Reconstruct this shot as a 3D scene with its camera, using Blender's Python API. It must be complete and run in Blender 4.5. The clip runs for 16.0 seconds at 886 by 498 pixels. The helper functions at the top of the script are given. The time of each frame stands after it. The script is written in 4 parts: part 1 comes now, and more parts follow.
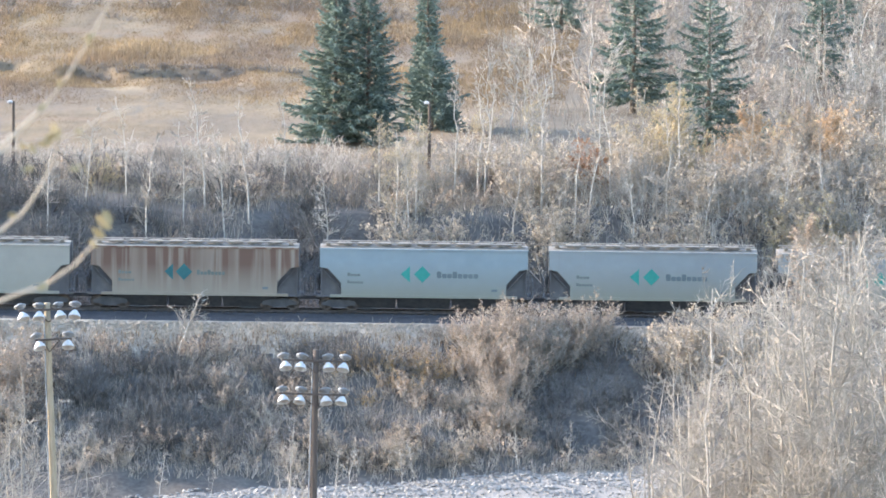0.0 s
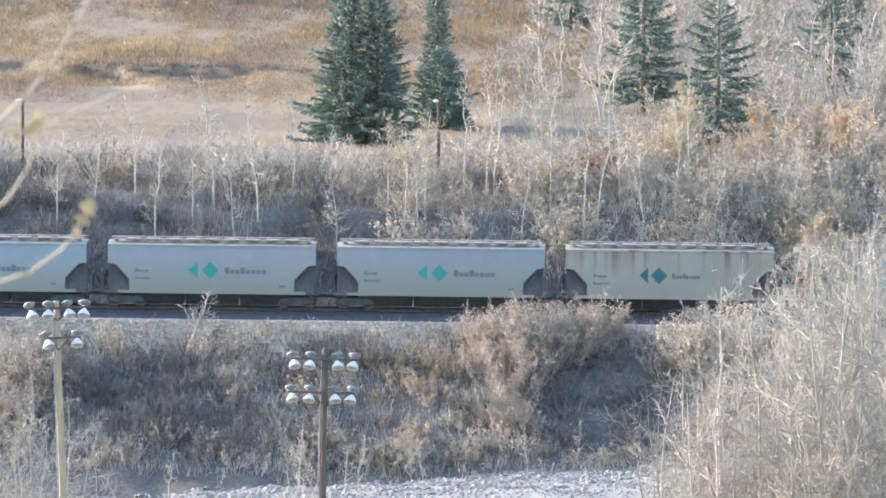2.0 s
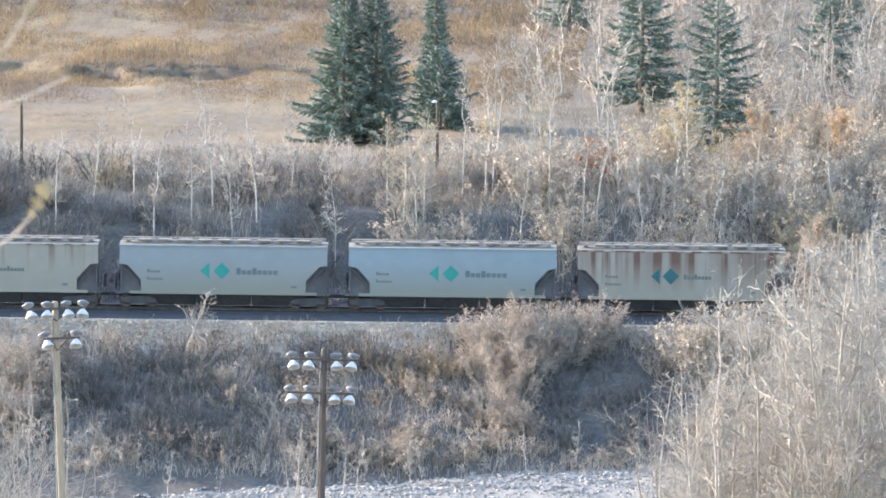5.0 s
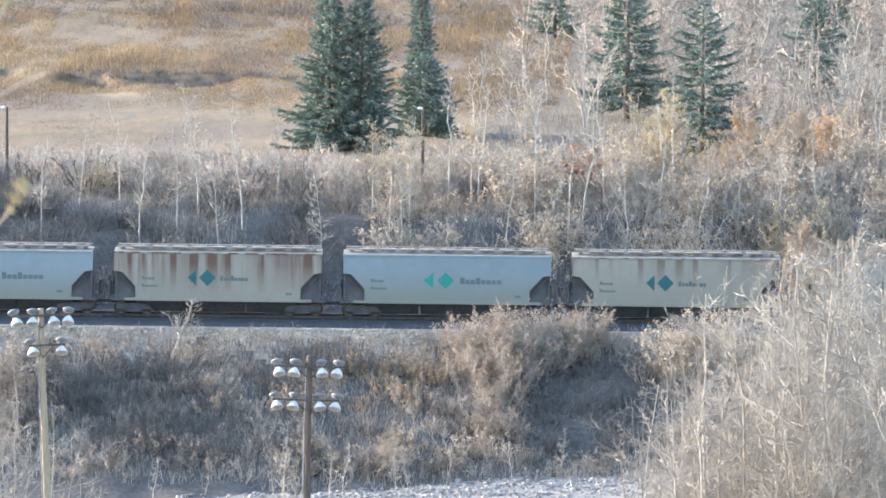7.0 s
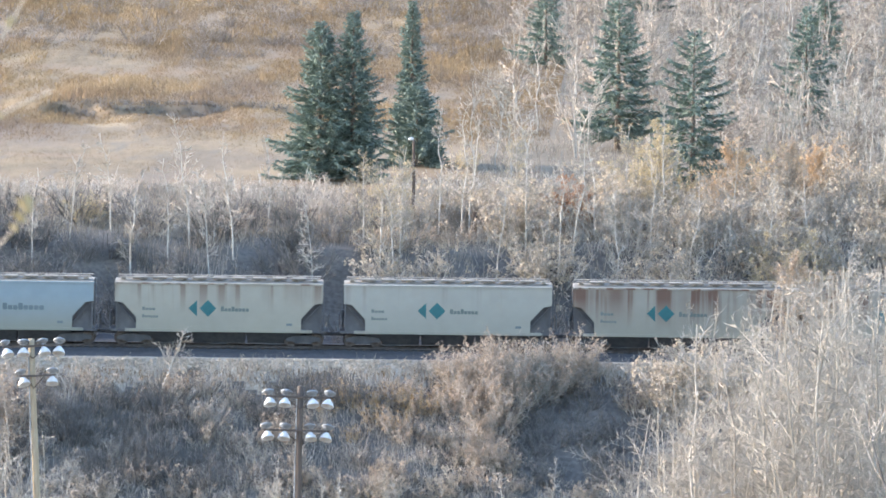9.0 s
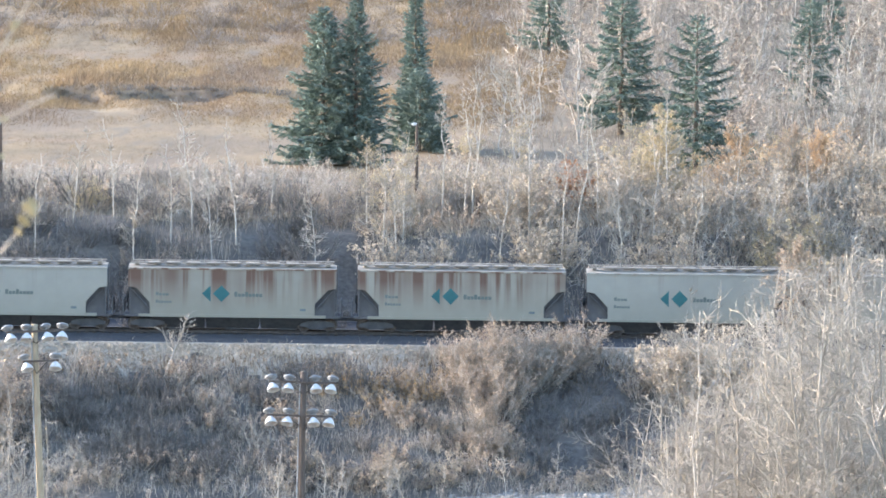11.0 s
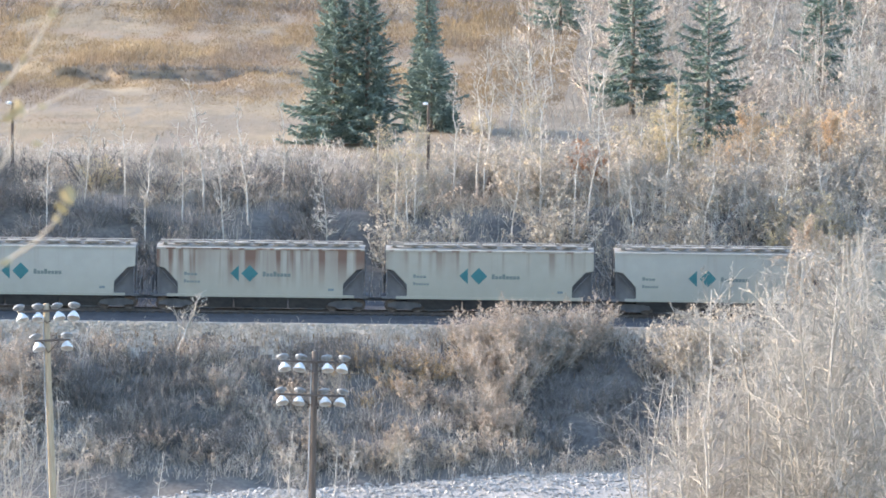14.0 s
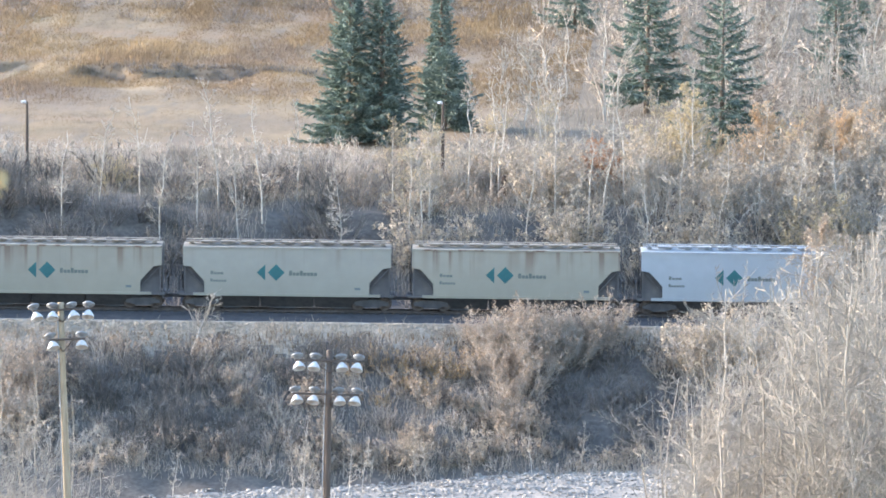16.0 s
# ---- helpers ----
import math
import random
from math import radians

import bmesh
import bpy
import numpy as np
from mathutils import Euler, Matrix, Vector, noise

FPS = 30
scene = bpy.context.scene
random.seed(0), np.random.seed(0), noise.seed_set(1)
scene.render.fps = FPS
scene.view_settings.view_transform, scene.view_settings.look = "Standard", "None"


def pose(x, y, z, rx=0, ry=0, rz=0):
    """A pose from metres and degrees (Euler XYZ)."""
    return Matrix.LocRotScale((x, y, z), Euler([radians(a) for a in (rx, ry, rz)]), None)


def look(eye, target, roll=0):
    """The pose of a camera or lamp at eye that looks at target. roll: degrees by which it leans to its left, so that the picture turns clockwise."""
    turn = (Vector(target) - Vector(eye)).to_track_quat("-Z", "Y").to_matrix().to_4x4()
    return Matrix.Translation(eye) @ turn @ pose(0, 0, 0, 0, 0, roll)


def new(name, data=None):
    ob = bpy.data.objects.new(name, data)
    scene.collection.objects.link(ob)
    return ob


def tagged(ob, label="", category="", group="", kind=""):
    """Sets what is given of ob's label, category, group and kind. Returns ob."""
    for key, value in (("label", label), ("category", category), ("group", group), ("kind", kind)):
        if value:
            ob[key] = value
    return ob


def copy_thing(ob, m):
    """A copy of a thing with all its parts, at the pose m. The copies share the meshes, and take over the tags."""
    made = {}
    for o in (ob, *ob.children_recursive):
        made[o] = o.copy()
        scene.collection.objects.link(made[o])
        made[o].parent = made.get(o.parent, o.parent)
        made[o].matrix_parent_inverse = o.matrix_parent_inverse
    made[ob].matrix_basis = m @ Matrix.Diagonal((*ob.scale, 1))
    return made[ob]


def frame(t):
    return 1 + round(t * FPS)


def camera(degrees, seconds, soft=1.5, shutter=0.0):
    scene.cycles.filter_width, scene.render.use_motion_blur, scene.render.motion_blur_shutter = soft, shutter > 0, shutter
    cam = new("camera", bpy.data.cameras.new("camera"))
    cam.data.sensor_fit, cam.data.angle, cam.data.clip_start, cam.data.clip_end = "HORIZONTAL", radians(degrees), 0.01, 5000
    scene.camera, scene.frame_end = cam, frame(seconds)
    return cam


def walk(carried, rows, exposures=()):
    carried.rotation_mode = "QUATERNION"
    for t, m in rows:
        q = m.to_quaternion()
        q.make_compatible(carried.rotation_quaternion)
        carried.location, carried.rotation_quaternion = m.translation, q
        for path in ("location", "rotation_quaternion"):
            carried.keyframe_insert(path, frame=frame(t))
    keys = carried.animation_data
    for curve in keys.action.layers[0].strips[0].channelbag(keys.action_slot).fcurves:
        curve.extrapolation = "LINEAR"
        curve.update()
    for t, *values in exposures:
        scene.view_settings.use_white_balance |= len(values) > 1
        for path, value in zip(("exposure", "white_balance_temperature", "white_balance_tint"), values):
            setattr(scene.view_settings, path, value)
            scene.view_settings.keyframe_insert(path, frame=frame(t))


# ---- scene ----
# World: x along the railway, y away from the camera, z up, rail top at z = 0.
EYE_Z = 39.2
cam = camera(8.59, 16.0, soft=1.7, shutter=0.0)
cam.data.dof.use_dof = True
cam.data.dof.focus_distance = 400.0
cam.data.dof.aperture_fstop = 13.0


def aim(turn, tilt):
    """Held camera: turned right by turn and down by tilt, in degrees."""
    a, b = radians(turn), radians(tilt)
    way = Vector((math.sin(a) * math.cos(b), math.cos(a) * math.cos(b), -math.sin(b)))
    eye = Vector((0, 0, EYE_Z))
    return look(eye, eye + way * 100, 0.7)


AIM = [
    (0.0, 0.0, 5.0), (0.5, -0.0329, 4.9978), (1.0, -0.0757, 5.0241), (1.5, -0.0845, 5.0220),
    (2.0, -0.0889, 5.0165), (2.5, -0.0505, 5.0571), (3.0, -0.0461, 5.0560), (3.5, -0.0889, 5.0088),
    (5.8, -0.0500, 5.0190), (6.0, -0.0252, 5.0296), (6.5, 0.0395, 5.0088), (7.0, 0.0626, 4.9440),
    (7.5, 0.1032, 4.7980), (8.0, 0.1229, 4.6707), (8.2, 0.1320, 4.6410), (10.5, 0.1548, 4.7234),
    (11.0, 0.1196, 4.7904), (11.5, 0.1087, 4.9012), (12.0, 0.1098, 4.9791), (12.5, 0.0933, 5.0417),
    (13.0, 0.0406, 5.0494), (13.5, 0.0198, 5.0318), (14.0, 0.0099, 4.9901), (14.5, -0.0494, 4.9769),
    (15.0, -0.0779, 4.9330), (15.5, -0.0823, 4.9945), (16.0, -0.1317, 5.0011),
]
EXPOSURE, KELVIN, TINT = 2.4, 6240, 16
walk(cam, [(t, aim(a, b)) for t, a, b in AIM], exposures=[(0.0, EXPOSURE, KELVIN, TINT), (16.0, EXPOSURE, KELVIN, TINT)])

# ---------------------------------------------------------------- light
SUN_EL, SUN_AZ = radians(15.5), radians(-74)      # azimuth from +y towards +x
world = bpy.data.worlds.new("sky")
scene.world = world
world.use_nodes = True
wn = world.node_tree
sky = wn.nodes.new("ShaderNodeTexSky")
sky.sky_type = "NISHITA"
sky.sun_disc = False
sky.sun_elevation, sky.sun_rotation = SUN_EL, SUN_AZ
sky.air_density, sky.dust_density, sky.ozone_density = 1.2, 1.0, 2.0
wn.nodes["Background"].inputs["Strength"].default_value = 0.15
wn.links.new(sky.outputs[0], wn.nodes["Background"].inputs["Color"])
sun = new("sun", bpy.data.lights.new("sun", "SUN"))
sun.data.energy, sun.data.angle, sun.data.color = 2.35, radians(0.55), (1.0, 0.91, 0.78)
to_sun = Vector((math.sin(SUN_AZ) * math.cos(SUN_EL), math.cos(SUN_AZ) * math.cos(SUN_EL), math.sin(SUN_EL)))
sun.matrix_world = look(to_sun * 200, (0, 0, 0))


# ---------------------------------------------------------------- materials
def mat(name, dark, light, rough=0.8, metal=0.0, fine=6.0, coarse=0.7, bump=0.3, per_object=0.0, per_island=0.0, stretch=(1, 1, 1)):
    """Two scales of variation between two colours, with relief; optional variation from object to object or piece to piece."""
    m = bpy.data.materials.new(name)
    m.use_nodes = True
    nt = m.node_tree
    n, l = nt.nodes, nt.links
    b = n["Principled BSDF"]
    b.inputs["Roughness"].default_value, b.inputs["Metallic"].default_value = rough, metal
    b.inputs["Specular IOR Level"].default_value = 0.3
    co = n.new("ShaderNodeTexCoord")
    mp = n.new("ShaderNodeMapping")
    mp.inputs["Scale"].default_value = stretch
    l.new(co.outputs["Object"], mp.inputs["Vector"])
    tex = []
    for s in (fine, coarse):
        t = n.new("ShaderNodeTexNoise")
        t.inputs["Scale"].default_value, t.inputs["Detail"].default_value = s, 5
        l.new(mp.outputs[0], t.inputs["Vector"])
        tex.append(t)
    add = n.new("ShaderNodeMath")
    add.operation = "ADD"
    l.new(tex[0].outputs["Fac"], add.inputs[0])
    l.new(tex[1].outputs["Fac"], add.inputs[1])
    rg = n.new("ShaderNodeMapRange")
    rg.inputs["From Min"].default_value, rg.inputs["From Max"].default_value = 0.7, 1.3
    l.new(add.outputs[0], rg.inputs["Value"])
    mx = n.new("ShaderNodeMix")
    mx.data_type = "RGBA"
    mx.inputs[6].default_value, mx.inputs[7].default_value = (*dark, 1), (*light, 1)
    l.new(rg.outputs[0], mx.inputs[0])
    out = mx.outputs[2]
    for amount, source in ((per_object, "object"), (per_island, "island")):
        if amount:
            if source == "object":
                src = n.new("ShaderNodeObjectInfo").outputs["Random"]
            else:
                src = n.new("ShaderNodeNewGeometry").outputs["Random Per Island"]
            r2 = n.new("ShaderNodeMapRange")
            r2.inputs["To Min"].default_value, r2.inputs["To Max"].default_value = 1 - amount, 1 + amount
            l.new(src, r2.inputs["Value"])
            hs = n.new("ShaderNodeHueSaturation")
            l.new(r2.outputs[0], hs.inputs["Value"])
            l.new(out, hs.inputs["Color"])
            out = hs.outputs[0]
    l.new(out, b.inputs["Base Color"])
    if bump:
        bp = n.new("ShaderNodeBump")
        bp.inputs["Strength"].default_value, bp.inputs["Distance"].default_value = bump, 0.05
        l.new(tex[0].outputs["Fac"], bp.inputs["Height"])
        l.new(bp.outputs[0], b.inputs["Normal"])
    return m


def thin(m, share=0.45):
    """Lets light through leaves and grass blades."""
    n, l = m.node_tree.nodes, m.node_tree.links
    b = n["Principled BSDF"]
    tr = n.new("ShaderNodeBsdfTranslucent")
    l.new(b.inputs["Base Color"].links[0].from_socket, tr.inputs["Color"])
    mx = n.new("ShaderNodeMixShader")
    mx.inputs[0].default_value = share
    l.new(b.outputs[0], mx.inputs[1])
    l.new(tr.outputs[0], mx.inputs[2])
    l.new(mx.outputs[0], n["Material Output"].inputs["Surface"])
    return m


def car_paint(name, base, rust, dirt, reach=2.2):
    """Old paint: rust streaks that run down from the eave, dust film along the bottom."""
    m = mat(name, tuple(c * 0.9 for c in base), base, 0.55, 0.0, 1.6, 0.35, 0.05, per_object=0.06)
    nt = m.node_tree
    n, l = nt.nodes, nt.links
    b = n["Principled BSDF"]
    paint = b.inputs["Base Color"].links[0].from_socket
    co = n.new("ShaderNodeTexCoord")
    ob = n.new("ShaderNodeObjectInfo")
    sh = n.new("ShaderNodeMath")
    sh.operation = "MULTIPLY"
    sh.inputs[1].default_value = 97.0
    l.new(ob.outputs["Random"], sh.inputs[0])
    cx = n.new("ShaderNodeCombineXYZ")
    l.new(sh.outputs[0], cx.inputs["X"])
    va = n.new("ShaderNodeVectorMath")
    l.new(co.outputs["Object"], va.inputs[0])
    l.new(cx.outputs[0], va.inputs[1])
    sp = n.new("ShaderNodeSeparateXYZ")
    l.new(co.outputs["Object"], sp.inputs[0])
    fac = []
    for sx, sz, lo, hi in ((1.3, 0.05, 0.62 - 0.18 * rust, 0.72 - 0.16 * rust), (0.45, 0.04, 0.64 - 0.2 * rust, 0.92 - 0.2 * rust)):
        mp = n.new("ShaderNodeMapping")
        mp.inputs["Scale"].default_value = (sx, 0.0, sz)
        l.new(va.outputs[0], mp.inputs["Vector"])
        t = n.new("ShaderNodeTexNoise")
        t.inputs["Scale"].default_value, t.inputs["Detail"].default_value = 1.0, 3
        l.new(mp.outputs[0], t.inputs["Vector"])
        r = n.new("ShaderNodeMapRange")
        r.inputs["From Min"].default_value, r.inputs["From Max"].default_value = lo, hi
        l.new(t.outputs["Fac"], r.inputs["Value"])
        fac.append(r.outputs[0])
    mxm = n.new("ShaderNodeMath")
    mxm.operation = "MAXIMUM"
    l.new(fac[0], mxm.inputs[0])
    l.new(fac[1], mxm.inputs[1])
    rg = n.new("ShaderNodeMapRange")          # streaks fade out down the side
    rg.inputs["From Min"].default_value, rg.inputs["From Max"].default_value = reach, reach + 2.2
    l.new(sp.outputs["Z"], rg.inputs["Value"])
    mu = n.new("ShaderNodeMath")
    mu.operation = "MULTIPLY"
    l.new(mxm.outputs[0], mu.inputs[0])
    l.new(rg.outputs[0], mu.inputs[1])
    m2 = n.new("ShaderNodeMath")
    m2.operation = "MULTIPLY"
    m2.inputs[1].default_value = min(1.0, rust * 1.25)
    l.new(mu.outputs[0], m2.inputs[0])
    mx = n.new("ShaderNodeMix")
    mx.data_type = "RGBA"
    mx.inputs[7].default_value = (0.15, 0.09, 0.065, 1)
    l.new(m2.outputs[0], mx.inputs[0])
    l.new(paint, mx.inputs[6])
    dz = n.new("ShaderNodeMapRange")
    dz.inputs["From Min"].default_value, dz.inputs["From Max"].default_value = 3.4, 0.9
    dz.inputs["To Max"].default_value = dirt
    l.new(sp.outputs["Z"], dz.inputs["Value"])
    md = n.new("ShaderNodeMix")
    md.data_type = "RGBA"
    md.inputs[7].default_value = (0.245, 0.228, 0.165, 1)
    l.new(dz.outputs[0], md.inputs[0])
    l.new(mx.outputs[2], md.inputs[6])
    l.new(md.outputs[2], b.inputs["Base Color"])
    return m


# bench ballast darkened to put the train's shade into its colour
M_SHADE_BALLAST = mat("shade_dark_ballast", (0.042, 0.043, 0.047), (0.085, 0.084, 0.086), 0.95, 0, 9.0, 1.2, 0.8)
M_SOIL = mat("bank_soil", (0.075, 0.068, 0.06), (0.17, 0.15, 0.13), 0.95, 0, 3.0, 0.3, 0.6)
M_BALLAST = mat("ballast_gravel", (0.20, 0.172, 0.135), (0.45, 0.395, 0.315), 0.95, 0, 5.0, 0.9, 1.0)


def meadow_colours(name, per_island=0.0):
    """Dry grass in drifts of tan, straw and grey-brown, stretched along the hillside."""
    m = mat(name, (0.15, 0.108, 0.064), (0.245, 0.177, 0.105), 0.95, 0, 0.8, 0.11, 0.0 if per_island else 0.15, per_island=per_island, stretch=(1.6, 0.3, 1))
    n, l = m.node_tree.nodes, m.node_tree.links
    b = n["Principled BSDF"]
    old = b.inputs["Base Color"].links[0].from_socket
    co = n.new("ShaderNodeTexCoord")
    for k, (scale, low, high, colour) in enumerate((((0.07, 0.022, 0), 0.44, 0.66, (0.175, 0.136, 0.105)), ((0.11, 0.035, 0), 0.50, 0.68, (0.30, 0.222, 0.128)), ((0.035, 0.06, 0), 0.52, 0.68, (0.235, 0.165, 0.105)), ((0.30, 0.06, 0), 0.55, 0.70, (0.15, 0.125, 0.10)))):
        mp = n.new("ShaderNodeMapping")
        mp.inputs["Scale"].default_value = scale
        mp.inputs["Location"].default_value = (3.7 * k, 1.9 * k, 0)
        l.new(co.outputs["Object"], mp.inputs["Vector"])
        t = n.new("ShaderNodeTexNoise")
        t.inputs["Scale"].default_value, t.inputs["Detail"].default_value, t.inputs["Roughness"].default_value = 1.0, 6, 0.6
        l.new(mp.outputs[0], t.inputs["Vector"])
        rg = n.new("ShaderNodeMapRange")
        rg.inputs["From Min"].default_value, rg.inputs["From Max"].default_value, rg.inputs["To Max"].default_value = low, high, 0.8
        l.new(t.outputs["Fac"], rg.inputs["Value"])
        mx = n.new("ShaderNodeMix")
        mx.data_type = "RGBA"
        mx.inputs[7].default_value = (*colour, 1)
        l.new(rg.outputs[0], mx.inputs[0])
        l.new(old, mx.inputs[6])
        old = mx.outputs[2]
    l.new(old, b.inputs["Base Color"])
    return m


M_MEADOW = meadow_colours("dry_meadow")
M_FLOOR = mat("wood_floor_litter", (0.125, 0.098, 0.07), (0.235, 0.187, 0.13), 0.95, 0, 2.5, 0.25, 0.6)
M_RIVER = mat("river_gravel", (0.19, 0.175, 0.155), (0.36, 0.33, 0.29), 0.9, 0, 6.0, 0.6, 1.0)
M_ROCK = mat("pale_rock", (0.18, 0.168, 0.152), (0.39, 0.365, 0.33), 0.85, 0, 5.0, 0.8, 0.5, per_island=0.25)
M_GRASS = thin(meadow_colours("dry_grass_blades", 0.14), 0.6)
M_WEED = mat("dry_weed_stalks", (0.25, 0.205, 0.16), (0.50, 0.42, 0.33), 0.9, 0, 0.6, 0.12, 0, per_island=0.3)
M_ASPEN = mat("aspen_bark", (0.31, 0.285, 0.245), (0.55, 0.513, 0.455), 0.8, 0, 3.0, 0.9, 0.2, per_object=0.12, stretch=(1, 1, 2))
M_ASPEN_TWIG = mat("aspen_twigs", (0.27, 0.237, 0.195), (0.48, 0.43, 0.365), 0.8, 0, 2.0, 0.5, 0, per_object=0.15, per_island=0.25)
M_WOOD_TWIG = mat("grey_wood_twigs", (0.21, 0.172, 0.138), (0.39, 0.33, 0.27), 0.8, 0, 2.0, 0.5, 0, per_object=0.2, per_island=0.3)
M_SHRUB = mat("shrub_twigs", (0.29, 0.25, 0.21), (0.50, 0.44, 0.375), 0.85, 0, 1.5, 0.5, 0, per_object=0.25, per_island=0.3)
# twigs darkened to stand for shade on bank and slope; also dark poplar limbs
M_SHRUB_DARK = mat("dark_shade_and_limb_twigs", (0.11, 0.10, 0.092), (0.22, 0.20, 0.18), 0.85, 0, 1.5, 0.5, 0, per_object=0.25, per_island=0.3)
M_POPLAR_BARK = mat("grey_poplar_bark", (0.20, 0.175, 0.145), (0.40, 0.36, 0.30), 0.85, 0, 3.0, 0.8, 0.2, per_object=0.2, stretch=(1, 1, 0.4))
M_WOOD_BARK = mat("pale_wood_bark", (0.26, 0.225, 0.185), (0.50, 0.45, 0.385), 0.85, 0, 3.0, 0.8, 0.2, per_object=0.25)
M_SCRUB = mat("brown_scrub_twigs", (0.17, 0.14, 0.115), (0.31, 0.26, 0.215), 0.85, 0, 1.5, 0.3, 0, per_island=0.3)
M_TAN_TWIG = mat("tan_willow_twigs", (0.28, 0.242, 0.185), (0.50, 0.44, 0.345), 0.8, 0, 1.5, 0.4, 0, per_object=0.12, per_island=0.3)
M_PALE_TWIG = mat("pale_poplar_twigs", (0.245, 0.22, 0.187), (0.42, 0.383, 0.33), 0.85, 0, 1.5, 0.4, 0, per_object=0.12, per_island=0.18)
M_LEAF_YELLOW = mat("yellow_leaves", (0.37, 0.30, 0.175), (0.53, 0.44, 0.28), 0.7, 0, 3, 0.8, 0, per_island=0.25)
M_LEAF_ORANGE = mat("orange_leaves", (0.42, 0.28, 0.16), (0.60, 0.44, 0.285), 0.7, 0, 3, 0.8, 0, per_island=0.25)
M_LEAF_TAWNY = mat("tawny_leaves", (0.30, 0.20, 0.10), (0.50, 0.36, 0.20), 0.7, 0, 3, 0.8, 0, per_island=0.3)
M_LEAF_PALE = mat("pale_tan_leaves", (0.38, 0.31, 0.225), (0.57, 0.48, 0.365), 0.8, 0, 3, 0.8, 0, per_island=0.3)
M_LEAF_RUST = mat("rust_red_leaves", (0.30, 0.165, 0.10), (0.45, 0.265, 0.165), 0.7, 0, 3, 0.8, 0, per_island=0.25)
M_LEAF_BROWN = mat("brown_leaves", (0.29, 0.225, 0.168), (0.46, 0.37, 0.285), 0.8, 0, 3, 0.8, 0, per_island=0.25)
M_NEEDLE = mat("spruce_needles", (0.108, 0.142, 0.12), (0.195, 0.24, 0.19), 0.75, 0, 2.5, 0.5, 0, per_object=0.12, per_island=0.35)
M_SPRUCE_BARK = mat("spruce_bark", (0.10, 0.08, 0.06), (0.20, 0.16, 0.13), 0.9, 0, 4, 1, 0.4)
for leaf_mat in (M_LEAF_YELLOW, M_LEAF_ORANGE, M_LEAF_TAWNY, M_LEAF_RUST, M_LEAF_BROWN, M_LEAF_PALE):
    thin(leaf_mat)
M_STEEL = mat("rail_steel", (0.06, 0.05, 0.045), (0.13, 0.11, 0.10), 0.65, 0.3, 4, 0.5, 0.1)
M_TIE = mat("tie_wood", (0.05, 0.04, 0.035), (0.12, 0.10, 0.08), 0.9, 0, 6, 1, 0.4, per_island=0.2)
M_BLACK = mat("dark_underframe", (0.06, 0.06, 0.065), (0.105, 0.102, 0.102), 0.7, 0, 3, 0.7, 0.2)
M_WHEEL = mat("wheel_steel", (0.06, 0.05, 0.045), (0.16, 0.13, 0.11), 0.5, 0.6, 4, 1, 0.1)
# end parts darker than the body, so the colour carries the recess's shade
M_END_SHADE = mat("shade_dark_end_steel", (0.10, 0.097, 0.098), (0.15, 0.142, 0.138), 0.8, 0, 2, 0.6, 0.2)
M_TEAL = mat("teal_paint", (0.025, 0.11, 0.12), (0.04, 0.15, 0.155), 0.5, 0, 2, 0.6, 0.0)
M_GREEN = mat("green_paint", (0.025, 0.23, 0.19), (0.045, 0.30, 0.25), 0.5, 0, 2, 0.6, 0.0)
M_MARK = mat("faded_lettering_paint", (0.11, 0.13, 0.12), (0.18, 0.20, 0.18), 0.6, 0, 2, 0.6, 0.0)
M_MARK_NEW = mat("dark_lettering_paint", (0.115, 0.14, 0.147), (0.165, 0.195, 0.20), 0.6, 0, 2, 0.6, 0.0)
M_POLE_PALE = mat("pale_pole_wood", (0.26, 0.20, 0.13), (0.44, 0.36, 0.25), 0.85, 0, 5, 0.8, 0.4, stretch=(4, 4, 0.4))
M_POLE_DARK = mat("creosoted_pole_wood", (0.065, 0.05, 0.042), (0.14, 0.11, 0.09), 0.85, 0, 5, 0.8, 0.4, stretch=(4, 4, 0.4))
M_LAMP = mat("white_enamel", (0.46, 0.46, 0.455), (0.68, 0.675, 0.66), 0.5, 0, 4, 1.5, 0.05)
M_HOUSING = mat("weathered_aluminium", (0.20, 0.21, 0.22), (0.34, 0.355, 0.37), 0.6, 0.3, 4, 1, 0.1)
M_NEAR_BARK = mat("young_twig_bark", (0.30, 0.255, 0.20), (0.48, 0.43, 0.36), 0.7, 0, 30, 6, 0.1)
M_NEAR_LEAF = mat("withered_yellow_leaf", (0.30, 0.235, 0.12), (0.46, 0.375, 0.22), 0.7, 0, 20, 5, 0.1)
M_WALK = mat("dusty_walkway_steel", (0.17, 0.145, 0.12), (0.32, 0.28, 0.23), 0.7, 0.1, 3, 0.6, 0.2, per_object=0.1)
M_ROOF = mat("grain_dusted_roof_paint", (0.20, 0.175, 0.145), (0.34, 0.305, 0.255), 0.75, 0, 2.5, 0.5, 0.1, per_object=0.1)
CREAM = (0.335, 0.322, 0.278)
